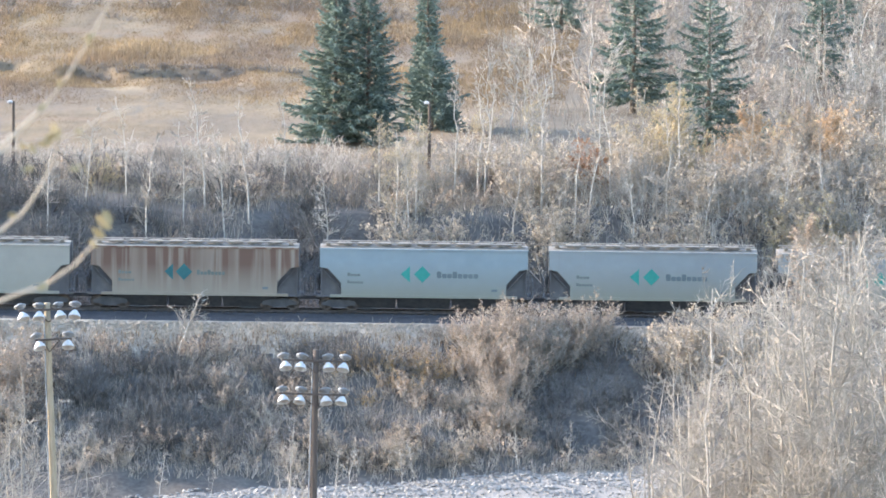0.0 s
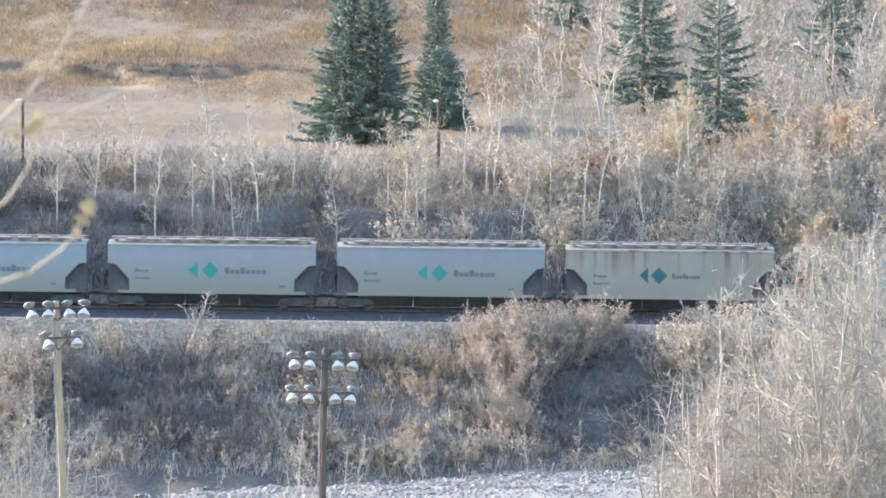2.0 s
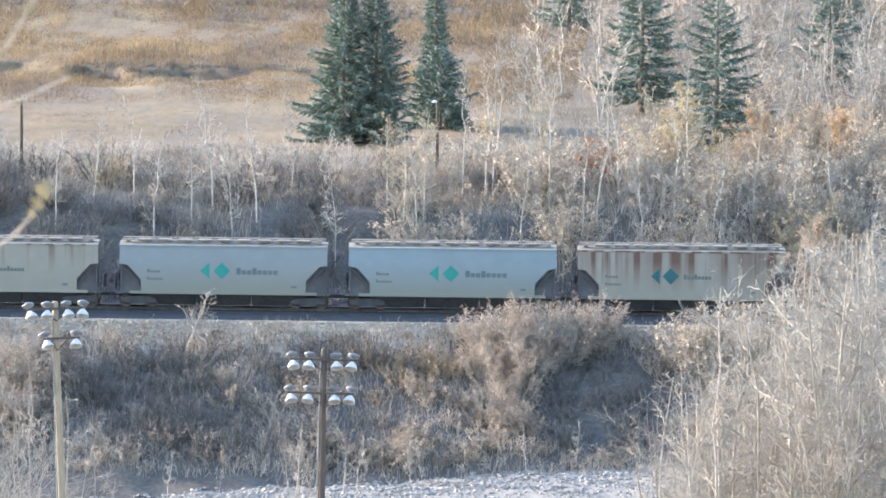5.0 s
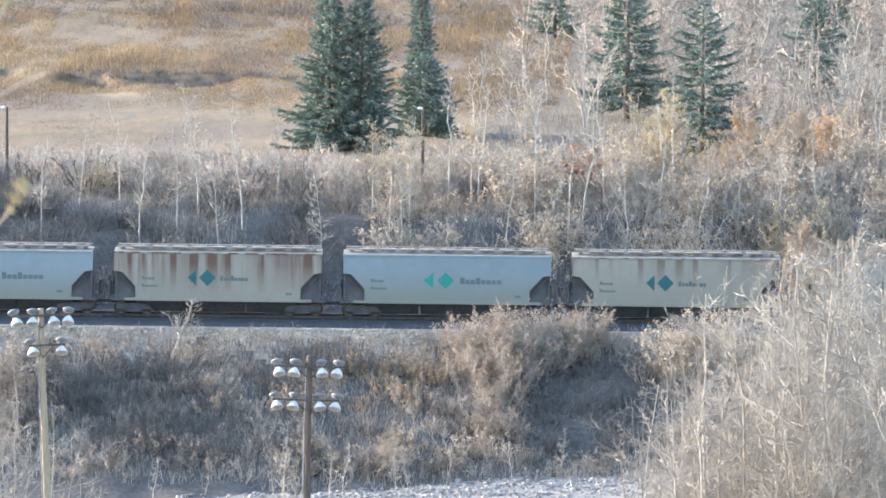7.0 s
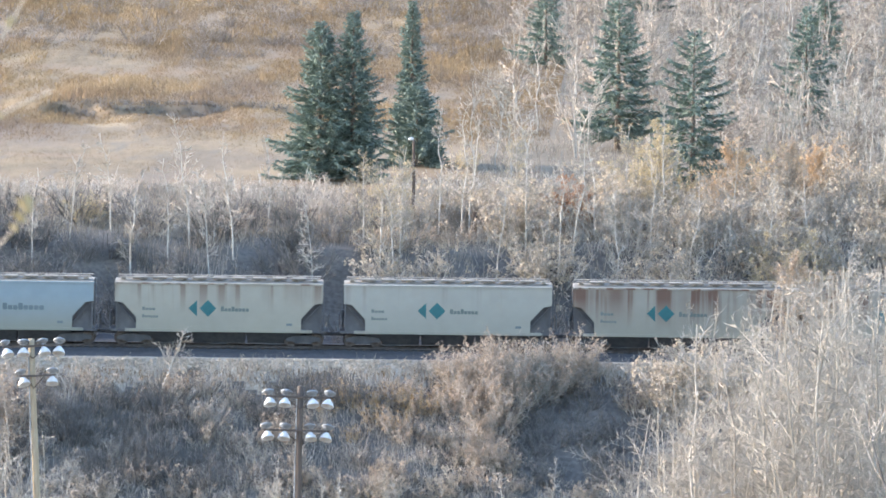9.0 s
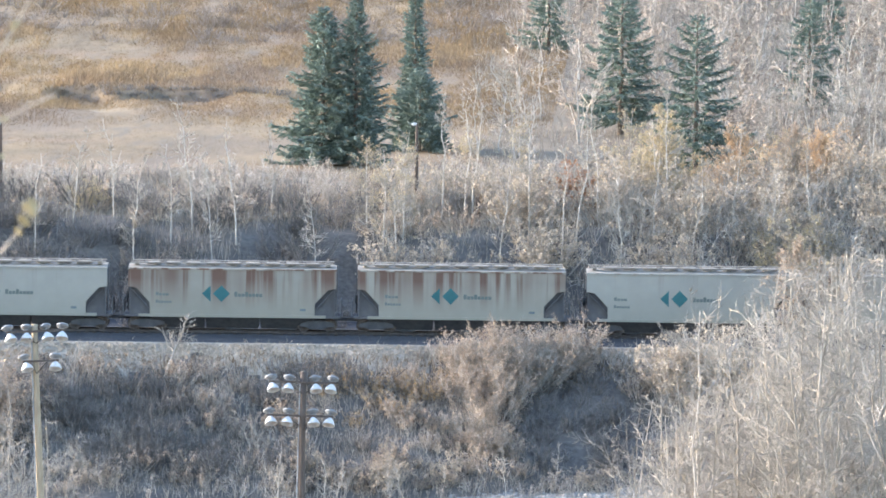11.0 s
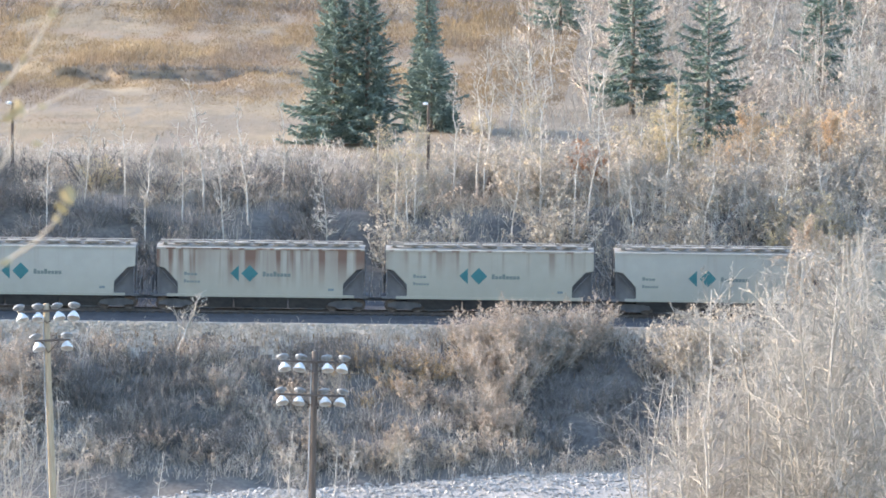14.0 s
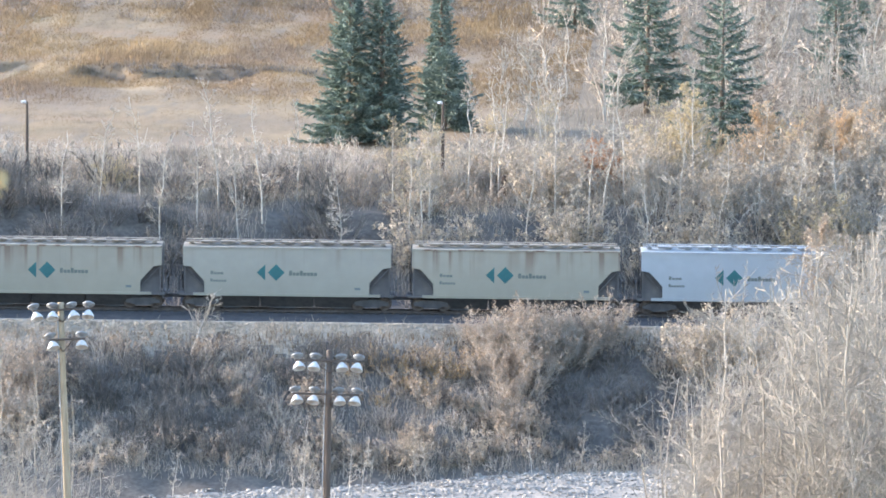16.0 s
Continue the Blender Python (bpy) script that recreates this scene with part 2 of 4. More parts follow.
PAINTS = {
    "light": car_paint("cream_paint_light_rust", CREAM, 0.30, 0.35),
    "some": car_paint("cream_paint_some_rust", (0.34, 0.316, 0.258), 0.66, 0.35),
    "heavy": car_paint("cream_paint_heavy_rust", (0.335, 0.307, 0.252), 0.95, 0.35, 1.4),
    "brown": car_paint("cream_paint_rust_bands", (0.315, 0.265, 0.21), 1.2, 0.25, 0.9),
    "new": car_paint("pale_blue_grey_paint", (0.26, 0.317, 0.338), 0.06, 0.85),
    "grey": car_paint("pale_grey_paint", (0.28, 0.306, 0.31), 0.10, 0.85),
    "white": car_paint("clean_white_paint", (0.365, 0.395, 0.42), 0.02, 0.15),
}


# ---------------------------------------------------------------- mesh tools
def unit(a):
    return a / np.maximum(np.linalg.norm(a, axis=-1, keepdims=True), 1e-9)


class Geo:
    """Collects vertices and faces for one mesh."""

    def __init__(self):
        self.v, self.f, self.n = [], [], 0

    def add(self, verts, faces):
        verts = np.asarray(verts, float)
        self.v.append(verts)
        self.f.extend((np.asarray(q) + self.n).tolist() for q in (faces if isinstance(faces, list) else [faces]))
        self.n += len(verts)

    def faces(self):
        out = []
        for block in self.f:
            out.extend(block if isinstance(block[0], list) else [block])
        return out

    def mesh(self, name, smooth=False):
        me = bpy.data.meshes.new(name)
        me.from_pydata(np.concatenate(self.v).tolist(), [], self.faces())
        if smooth:
            me.polygons.foreach_set("use_smooth", [True] * len(me.polygons))
        me.update()
        return me

    def box(self, x0, x1, y0, y1, z0, z1):
        v = [(x, y, z) for x in (x0, x1) for y in (y0, y1) for z in (z0, z1)]
        self.add(v, [(0, 1, 3, 2), (4, 6, 7, 5), (0, 4, 5, 1), (2, 3, 7, 6), (0, 2, 6, 4), (1, 5, 7, 3)])

    def prism(self, outline, y0, y1):
        """An outline in x and z, thick from y0 to y1."""
        k = len(outline)
        v = [(x, y0, z) for x, z in outline] + [(x, y1, z) for x, z in outline]
        self.add(v, [tuple(range(k)), tuple(range(2 * k - 1, k - 1, -1))] + [(i, k + i, k + (i + 1) % k, (i + 1) % k) for i in range(k)])

    def lathe(self, profile, centre, axis="z", seg=16):
        """Radius and height pairs turned round an axis through centre."""
        c = np.array(centre, float)
        v = []
        for r, h in profile:
            for i in range(seg):
                a = 2 * math.pi * i / seg
                p = (r * math.cos(a), r * math.sin(a), h)
                if axis == "y":
                    p = (p[0], p[2], p[1])
                if axis == "x":
                    p = (p[2], p[0], p[1])
                v.append(c + p)
        f = [(j * seg + i, j * seg + (i + 1) % seg, (j + 1) * seg + (i + 1) % seg, (j + 1) * seg + i)
             for j in range(len(profile) - 1) for i in range(seg)]
        f += [tuple(range(seg - 1, -1, -1)), tuple(range((len(profile) - 1) * seg, len(profile) * seg))]
        self.add(v, f)

    def rods(self, p0, p1, r0, r1, sides=3):
        """Many tapered rods; with r1 of None they end in a point."""
        p0, p1 = np.atleast_2d(np.asarray(p0, float)), np.atleast_2d(np.asarray(p1, float))
        k = len(p0)
        r0 = np.broadcast_to(np.asarray(r0, float), (k,))
        d = p1 - p0
        d = d / np.maximum(np.linalg.norm(d, axis=1, keepdims=True), 1e-9)
        ref = np.where(np.abs(d[:, 2:3]) > 0.8, np.array([[1.0, 0, 0]]), np.array([[0, 0, 1.0]]))
        a = np.cross(d, ref)
        a /= np.linalg.norm(a, axis=1, keepdims=True)
        b = np.cross(d, a)
        ang = [2 * math.pi * i / sides for i in range(sides)]
        ring = np.stack([a * math.cos(q) + b * math.sin(q) for q in ang], 1)
        base = p0[:, None] + ring * r0[:, None, None]
        if r1 is None:
            v = np.concatenate([base, p1[:, None]], 1).reshape(-1, 3)
            o = (np.arange(k) * (sides + 1))[:, None]
            f = np.concatenate([np.concatenate([o + i, o + (i + 1) % sides, o + sides], 1) for i in range(sides)])
        else:
            r1 = np.broadcast_to(np.asarray(r1, float), (k,))
            top = p1[:, None] + ring * r1[:, None, None]
            v = np.concatenate([base, top], 1).reshape(-1, 3)
            o = (np.arange(k) * 2 * sides)[:, None]
            f = np.concatenate([np.concatenate([o + i, o + (i + 1) % sides, o + sides + (i + 1) % sides, o + sides + i], 1) for i in range(sides)])
        self.add(v, f)

    def tube(self, points, radii, sides=6):
        """One bent tapered tube through the points."""
        p = np.asarray(points, float)
        k = len(p)
        d = unit(np.gradient(p, axis=0))
        ref = np.array([1.0, 0, 0]) if abs(d[:, 2]).mean() > 0.7 else np.array([0, 0, 1.0])
        a = unit(np.cross(d, ref))
        b = np.cross(d, a)
        q = np.arange(sides) * 2 * math.pi / sides
        ring = a[:, None] * np.cos(q)[None, :, None] + b[:, None] * np.sin(q)[None, :, None]
        v = (p[:, None] + ring * np.asarray(radii, float)[:, None, None]).reshape(-1, 3)
        i, j = np.meshgrid(np.arange(sides), np.arange(k - 1))
        i, j = i.ravel(), j.ravel()
        n = (i + 1) % sides
        self.add(v, np.stack([j * sides + i, j * sides + n, (j + 1) * sides + n, (j + 1) * sides + i], 1))
        self.f.append([list(range(self.n - sides, self.n))])

    def leaves(self, p, size, rng):
        """Small three-cornered leaves in all directions."""
        k = len(p)
        a, b = rng.normal(size=(k, 3)), rng.normal(size=(k, 3))
        a /= np.linalg.norm(a, axis=1, keepdims=True)
        b /= np.linalg.norm(b, axis=1, keepdims=True)
        s = size * rng.uniform(0.6, 1.3, (k, 1))
        v = np.stack([p - a * s * 0.5, p + a * s * 0.5, p + b * s], 1).reshape(-1, 3)
        self.add(v, np.arange(3 * k).reshape(-1, 3))


def part(name, geo, material, parent=None, label="", smooth=False):
    """Links one mesh, under a thing or a part if given."""
    me = geo.mesh(name, smooth) if isinstance(geo, Geo) else geo
    if not me.materials:
        me.materials.append(material)
    ob = new(name, me)
    ob.parent = parent
    if label:
        tagged(ob, label)
    return ob


# ---------------------------------------------------------------- ground
PROFILE = [
    (-400, 37.4), (3, 37.4), (9, 36.0), (60, 8.0), (150, -6.0), (240, -6.0), (300, -7.5), (340, -10.0), (356, -14.0), (366, -11.6),
    (374, -8.34), (393.2, -0.5), (394.0, -0.3), (397.2, -0.32), (398.0, -0.2), (402.0, -0.2), (403.2, -0.5), (408, -0.45),
    (410.5, 0.1), (413, 1.6), (418, 5.0), (424, 6.2), (450, 6.6), (470, 7.0), (500, 7.15), (560, 8.9), (620, 11.2), (680, 13.1),
    (800, 22.0), (1200, 60.0), (3500, 240.0)]
BAR = -8.3                                       # level of the gravel bar where it meets the bank
PY, PZ = np.array(PROFILE, float).T


def ground(x, y):
    """Height of the ground."""
    x, y = np.asarray(x, float), np.asarray(y, float)
    z = np.interp(y, PY, PZ)
    lie = y + 2.2 * np.sin(0.21 * x + 1.0) + 0.9 * np.sin(0.83 * x) + 0.4 * np.sin(2.1 * x)     # ragged grassy ledge across the meadow
    deep = np.clip(0.55 + 0.35 * np.sin(0.17 * x + 0.6) + 0.25 * np.sin(0.61 * x + 2.0), 0.08, 1.0) * np.clip((-5 - x) / 6, 0, 1)
    z = z - 1.05 * deep * np.interp(lie, [518, 534, 537.5, 539.5], [0, 1, 1, 0])
    bar = BAR + 0.055 * np.clip(x, -60, 60) - 0.02 * (374 - y) + 0.08 * np.sin(0.4 * x) + 0.05 * np.sin(1.1 * x + y)
    z = np.where((y > 335) & (y < 385), np.maximum(z, bar), z)
    rough = np.clip(np.minimum(np.abs(y - 394.5), np.abs(y - 408.5)) / 6.0, 0, 1)
    rough = np.where((y > 393.6) & (y < 408.5), 0.0, rough)
    wob = (0.22 * np.sin(0.31 * x + 0.17 * y) + 0.16 * np.sin(0.73 * x - 0.41 * y + 1.3) + 0.10 * np.sin(1.63 * x + 0.9 * y + 0.4)
           + 0.30 * np.sin(0.052 * x + 0.11 * y + 2.0))
    far = 0.12 * np.sin(0.05 * x + 0.03 * y) + 0.06 * np.sin(0.17 * x - 0.09 * y) + 0.03 * np.sin(0.6 * x + 0.2 * y)
    return z + np.where(y > 455, far, np.where(z > bar + 0.01, wob * rough, 0.0))


def build_ground():
    xs = np.concatenate([[-2500, -1200, -500, -250, -120, -80], np.arange(-60, 60.1, 0.8), [80, 120, 250, 500, 1200, 2500]])
    ys = np.concatenate([[-400, -100, 0, 3, 6, 9, 20, 40, 60, 100, 150, 200, 240, 280, 310, 330], np.arange(345, 480, 0.5), np.arange(480, 530, 1.5), np.arange(530, 545, 0.5), np.arange(545, 720, 1.5),
                         np.arange(720, 1200, 20), [1400, 1800, 2500, 3500]])
    gx, gy = np.meshgrid(xs, ys)
    v = np.stack([gx, gy, ground(gx, gy)], -1).reshape(-1, 3)
    nx, ny = len(xs), len(ys)
    i, j = np.meshgrid(np.arange(nx - 1), np.arange(ny - 1))
    a = (j * nx + i).ravel()
    g = Geo()
    g.add(v, np.stack([a, a + 1, a + nx + 1, a + nx], 1))
    ob = part("ground", g, M_SOIL, smooth=True)
    me = ob.data
    for m in (M_BALLAST, M_MEADOW, M_FLOOR, M_RIVER, M_SHADE_BALLAST):
        me.materials.append(m)
    cx, cy = (xs[:-1][i] + 0.4).ravel(), (ys[:-1][j] + 0.25).ravel()
    edge = 374.1 + 0.135 * np.clip(cx, -60, 60)
    lip = 390.6 + 1.2 * np.sin(cx * 0.7) + 0.7 * np.sin(cx * 1.9)
    idx = np.where(cy < edge, 4, np.where(cy < lip, 0, np.where(cy < 394.0, 1, np.where(cy < 409, 5, np.where(cy < 422, 0, np.where(cy < 447, 3, 2))))))
    idx = np.where(cy < 338, 2, idx)
    idx = np.where((cy > 440) & (cx > 3 + (cy - 450) * 0.04), 3, idx)
    me.polygons.foreach_set("material_index", idx.astype(int).tolist())
    tagged(ob, "valley ground with gravel bar, brushy bank, railway bench and dry grassy hillside", "ground", kind="structure")


build_ground()


# ---------------------------------------------------------------- railway track
def build_track():
    track = tagged(new("railway_track"), "single railway track with worn steel rails on ballast", "railway track", kind="structure")
    for y in (399.28, 400.72):
        g = Geo()
        g.prism([(-300, -0.16), (300, -0.16), (300, -0.13), (-300, -0.13)], y - 0.07, y + 0.07)
        g.prism([(-300, -0.13), (300, -0.13), (300, -0.045), (-300, -0.045)], y - 0.01, y + 0.01)
        g.prism([(-300, -0.045), (300, -0.045), (300, 0.0), (-300, 0.0)], y - 0.037, y + 0.037)
        part("rail", g, M_STEEL, track)
    g = Geo()
    for k in range(-180, 181):
        x = k * 0.53
        g.box(x - 0.115, x + 0.115, 398.7, 401.3, -0.33, -0.165)
    tagged(part("ties", g, M_TIE, track, "dark wooden railway ties"), kind="stuff")


build_track()


# ---------------------------------------------------------------- hopper cars
CAR_PITCH = 15.54


def build_wheelset():
    g = Geo()
    for s in (-1, 1):
        g.lathe([(0.10, 0.62 * s), (0.40, 0.66 * s), (0.46, 0.67 * s), (0.49, 0.68 * s), (0.46, 0.72 * s), (0.455, 0.80 * s), (0.36, 0.79 * s), (0.15, 0.82 * s)], (0, 0, 0), "y", 20)
        g.box(-0.30, 0.30, 0.795 * s - 0.012, 0.795 * s + 0.012, -0.05, 0.05)      # worn streak across the plate
    g.lathe([(0.09, -0.95), (0.09, 0.95)], (0, 0, 0), "y", 10)
    return g.mesh("wheelset")


WHEELSET = build_wheelset()


def side_outline():
    return [(-5.6, 1.16), (5.6, 1.16), (5.6, 1.95), (6.5, 2.92), (7.05, 3.0), (7.05, 4.24), (-7.05, 4.24), (-7.05, 3.0), (-6.5, 2.92), (-5.6, 1.95)]


def blocks(thing, name, x0, x1, zc, h, count, y, material, label):
    """A row of plain bars in place of writing, each a piece of its own on a thin plate."""
    w = (x1 - x0) / count
    mark = None
    for i in range(count):
        hh = h * (1.0 if i == 0 or (i == 3 and count > 6) else 0.66)
        a, b, z0, z1 = x0 + (i + 0.06) * w, x0 + (i + 0.94) * w, zc - h / 2, zc - h / 2 + hh
        c, d = 0.14 * (b - a), 0.14 * hh
        g = Geo()
        g.prism([(a, z0 + d), (a + c, z0), (b - c, z0), (b, z0 + d), (b, z1 - d), (b - c, z1), (a + c, z1), (a, z1 - d)], y - 0.004, y + 0.01)
        if mark is None:
            mark = part(name, g, material, thing, label)
        else:
            part("bar", g, material, mark)


def build_car(paint, style, label):
    body_mat = PAINTS[paint]
    car = tagged(new("hopper_car"), label, "freight car", "hopper cars of the train")
    for s in (-1, 1):
        g = Geo()
        y = 1.60 * s
        g.prism(side_outline(), min(y, y - 0.06 * s), max(y, y - 0.06 * s))
        part("side_panel", g, body_mat, car)
        g = Geo()
        g.box(-6.35, 6.35, min(1.50 * s, 1.635 * s), max(1.50 * s, 1.635 * s), 0.98, 1.17)
        part("side_sill", g, body_mat, car, "dusty side sill")
        g = Geo()
        g.prism([(-7.08, 4.20), (7.08, 4.20), (7.08, 4.31), (-7.08, 4.31)], min(1.57 * s, 1.66 * s), max(1.57 * s, 1.66 * s))
        part("eave_rail", g, body_mat, car)
        g = Geo()
        g.box(-6.9, 6.9, 0.86 * s - 0.24, 0.86 * s + 0.24, 4.60, 4.64)
        g.box(-6.9, 6.9, 0.86 * s + 0.20 * s, 0.86 * s + 0.24 * s + 0.001, 4.57, 4.645)
        for k in range(11):
            x = -6.5 + 1.3 * k
            g.prism([(x - 0.20, 4.44), (x + 0.20, 4.44), (x + 0.05, 4.60), (x - 0.05, 4.60)], 0.80 * s - 0.2, 0.80 * s + 0.2)
        part("running_board", g, M_HOUSING if paint == "white" else M_WALK, car, "dusty steel walkway along the roof")
    # roof
    g = Geo()
    ys = np.linspace(-1.6, 1.6, 11)
    zs = 4.30 + 0.16 * (1 - (ys / 1.6) ** 2)
    v = [(x, y, z) for x in (-7.05, 7.05) for y, z in zip(ys, zs)] + [(x, y, z - 0.05) for x in (-7.05, 7.05) for y, z in zip(ys, zs)]
    f = [(i, i + 1, 12 + i, 11 + i) for i in range(10)] + [(22 + i, 33 + i, 34 + i, 23 + i) for i in range(10)]
    f += [(i, 22 + i, 23 + i, i + 1) for i in range(10)] + [(11 + i, 12 + i, 34 + i, 33 + i) for i in range(10)]
    g.add(v, f)
    top_mat = body_mat if paint == "white" else M_ROOF
    part("roof", g, top_mat, car)
    for k in range(9):
        g = Geo()
        x = -5.4 + 1.35 * k
        g.prism([(x - 0.48, 4.45), (x + 0.48, 4.45), (x + 0.48, 4.55), (x + 0.42, 4.59), (x - 0.42, 4.59), (x - 0.48, 4.55)], -0.48, 0.48)
        part("hatch", g, top_mat, car)
    for s in (-1, 1):
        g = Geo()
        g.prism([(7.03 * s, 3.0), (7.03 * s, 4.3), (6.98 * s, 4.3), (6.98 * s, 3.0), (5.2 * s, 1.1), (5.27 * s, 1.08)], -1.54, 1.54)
        part("end_sheet", g, M_END_SHADE, car, "sloping end sheet, coloured dark for the recess's shade")
        # dark plate added to fill the open recess as shade would
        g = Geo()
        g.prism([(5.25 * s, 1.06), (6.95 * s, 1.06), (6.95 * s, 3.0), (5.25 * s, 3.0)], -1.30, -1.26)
        part("end_web", g, M_END_SHADE, car, "dark plate added in place of shade under the end slope")
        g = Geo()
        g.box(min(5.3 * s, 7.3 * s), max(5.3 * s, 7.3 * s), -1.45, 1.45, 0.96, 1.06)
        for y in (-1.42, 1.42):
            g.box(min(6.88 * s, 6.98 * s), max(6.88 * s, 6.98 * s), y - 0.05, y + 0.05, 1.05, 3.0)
        part("end_frame", g, M_END_SHADE, car)
        g = Geo()
        for y in (-1.40 * s, -0.95 * s):
            g.box(min(7.10 * s, 7.15 * s), max(7.10 * s, 7.15 * s), y - 0.025, y + 0.025, 0.7, 4.35)
        for k in range(10):
            g.rods([(7.125 * s, -1.40 * s, 0.85 + 0.36 * k)], [(7.125 * s, -0.95 * s, 0.85 + 0.36 * k)], 0.02, 0.02, 4)
        part("ladder", g, M_END_SHADE, car, "end ladder")
        if s < 0:
            g = Geo()
            g.lathe([(0.25, 0.0), (0.29, 0.02), (0.29, 0.05), (0.25, 0.07)], (-7.22, 0.35, 2.15), "x", 16)
            g.box(-7.24, -7.04, 0.18, 0.52, 1.85, 2.45)
            g.rods([(-7.16, 0.35, 1.0)], [(-7.16, 0.35, 1.9)], 0.03, 0.03, 6)
            part("hand_brake", g, M_END_SHADE, car, "hand brake wheel and housing")
        g = Geo()
        g.box(min(6.95 * s, 7.48 * s), max(6.95 * s, 7.48 * s), -1.45, 1.45, 1.08, 1.13)
        for y in (-1.42, -0.2, 0.9, 1.42):
            g.box(min(7.36 * s, 7.42 * s), max(7.36 * s, 7.42 * s), y - 0.03, y + 0.03, 1.13, 2.15)
        g.box(min(7.36 * s, 7.42 * s), max(7.36 * s, 7.42 * s), -1.45, 1.45, 2.12, 2.18)
        part("end_platform", g, M_END_SHADE, car, "end platform with grab rails")
        g = Geo()
        g.box(min(5.0 * s, 7.25 * s), max(5.0 * s, 7.25 * s), -0.2, 0.2, 0.70, 0.95)
        g.box(min(7.2 * s, 7.77 * s), max(7.2 * s, 7.77 * s), -0.11, 0.11, 0.70, 0.92)
        part("coupler", g, M_BLACK, car)
        # truck with two wheelsets
        g = Geo()
        for y in (-1.02, 1.02):
            g.prism([(-1.15, 0.36), (-0.75, 0.36), (-0.45, 0.22), (0.45, 0.22), (0.75, 0.36), (1.15, 0.36), (1.15, 0.58), (0.5, 0.78), (-0.5, 0.78), (-1.15, 0.58)], y - 0.07, y + 0.07)
        g.box(-0.25, 0.25, -1.1, 1.1, 0.42, 0.72)
        truck = part("truck", g, M_BLACK, car, "dark cast steel truck")
        truck.location = (5.75 * s, 0, 0)
        for dx in (-0.88, 0.88):
            w = part("wheelset", WHEELSET, M_WHEEL, truck, "steel wheels on an axle")
            w.location = (dx, 0, 0.457)
    g = Geo()
    g.box(-5.3, 5.3, -0.25, 0.25, 0.72, 1.05)
    part("centre_sill", g, M_BLACK, car)
    for x in (-3.7, 0.0, 3.7):
        g = Geo()
        top, low = 1.84, 1.76
        g.add([(x - top, -1.45, 1.1), (x + top, -1.45, 1.1), (x + top, 1.45, 1.1), (x - top, 1.45, 1.1),
               (x - low, -0.55, 0.16), (x + low, -0.55, 0.16), (x + low, 0.55, 0.16), (x - low, 0.55, 0.16)],
              [(0, 1, 5, 4), (1, 2, 6, 5), (2, 3, 7, 6), (3, 0, 4, 7), (4, 5, 6, 7), (3, 2, 1, 0)])
        g.box(x - 0.55, x + 0.55, -0.7, 0.7, 0.08, 0.17)
        part("hopper_outlet", g, M_BLACK, car)
    # markings on both sides
    for s in (-1, 1):
        y = 1.603 * s
        big = style == "new"
        dx, half = (-0.10, 0.57) if big else (-0.73, 0.57)
        g = Geo()
        g.prism([(dx - half, 2.59), (dx, 2.59 - half), (dx + half, 2.59), (dx, 2.59 + half)], min(y, y + 0.008 * s), max(y, y + 0.008 * s))
        t0, t1 = (-1.57, -0.94) if big else (-2.05, -1.47)
        g.prism([(t0, 2.59), (t1, 2.59 - 0.55), (t1, 2.59 + 0.55)], min(y, y + 0.008 * s), max(y, y + 0.008 * s))
        part("emblem", g, M_GREEN if big else M_TEAL, car, "painted diamond and triangle emblem")
        if big:
            blocks(car, "wordmark", 0.86, 3.70, 2.58, 0.46, 8, y, M_MARK_NEW, "plain dark lettering blocks")
        else:
            blocks(car, "wordmark", 0.13, 2.05, 2.56, 0.34, 8, y, M_MARK, "plain dark lettering blocks")
        blocks(car, "reporting_mark", -5.2, -4.3, 2.54, 0.24, 4, y, M_MARK, "plain dark marking blocks")
        blocks(car, "number_bar", -5.2, -4.1, 2.03, 0.22, 6, y, M_MARK, "plain dark marking blocks")
        g = Geo()
        g.box(4.6, 4.98, y - 0.006, y + 0.012, 1.46, 1.62)
        part("placard", g, M_MARK_NEW, car, "small dark placard")
    return car


LABELS = {
    "light": "cream covered hopper car with slight rust, rolling on the track",
    "some": "cream covered hopper car with rust streaks below the roof",
    "heavy": "cream covered hopper car heavily streaked with rust",
    "brown": "tan covered hopper car with broad brown rust bands",
    "new": "clean pale blue-grey covered hopper car with green emblem",
    "grey": "pale grey covered hopper car with dusty lower side",
    "white": "bright white covered hopper car at the train's end",
}
TRAIN = ["light", "brown", "new", "grey", "grey", "some", "grey", "new", "heavy", "new", "some", "light", "heavy", "heavy", "light", "heavy", "some", "light", "some", "white", "light"]
CARS = []
PROTO = {}
for k, paint in enumerate(TRAIN):
    if paint in PROTO:
        car = copy_thing(PROTO[paint], pose(0, 400, 0))
    else:
        car = PROTO[paint] = build_car(paint, "new" if paint in ("new", "grey") else "old", LABELS[paint])
    CARS.append((car, k - 1))


# ---------------------------------------------------------------- floodlight poles
def floodlight(parent, x, z, tilt):
    """Bell reflector with a ballast housing above, hung on a crossarm."""
    g = Geo()
    g.lathe([(0.07, 0.24), (0.09, 0.14), (0.15, 0.06), (0.235, -0.04), (0.285, -0.15), (0.30, -0.23), (0.275, -0.23), (0.20, -0.04), (0.06, 0.10)], (0, 0, 0), "z", 18)
    lamp = part("floodlight", g, M_LAMP, parent, "white bell-shaped reflector", smooth=True)
    lamp.matrix_basis = pose(x, -0.18, z - 0.12, -28, tilt, 0) @ Matrix.Diagonal((0.85, 0.85, 0.85, 1))
    g = Geo()
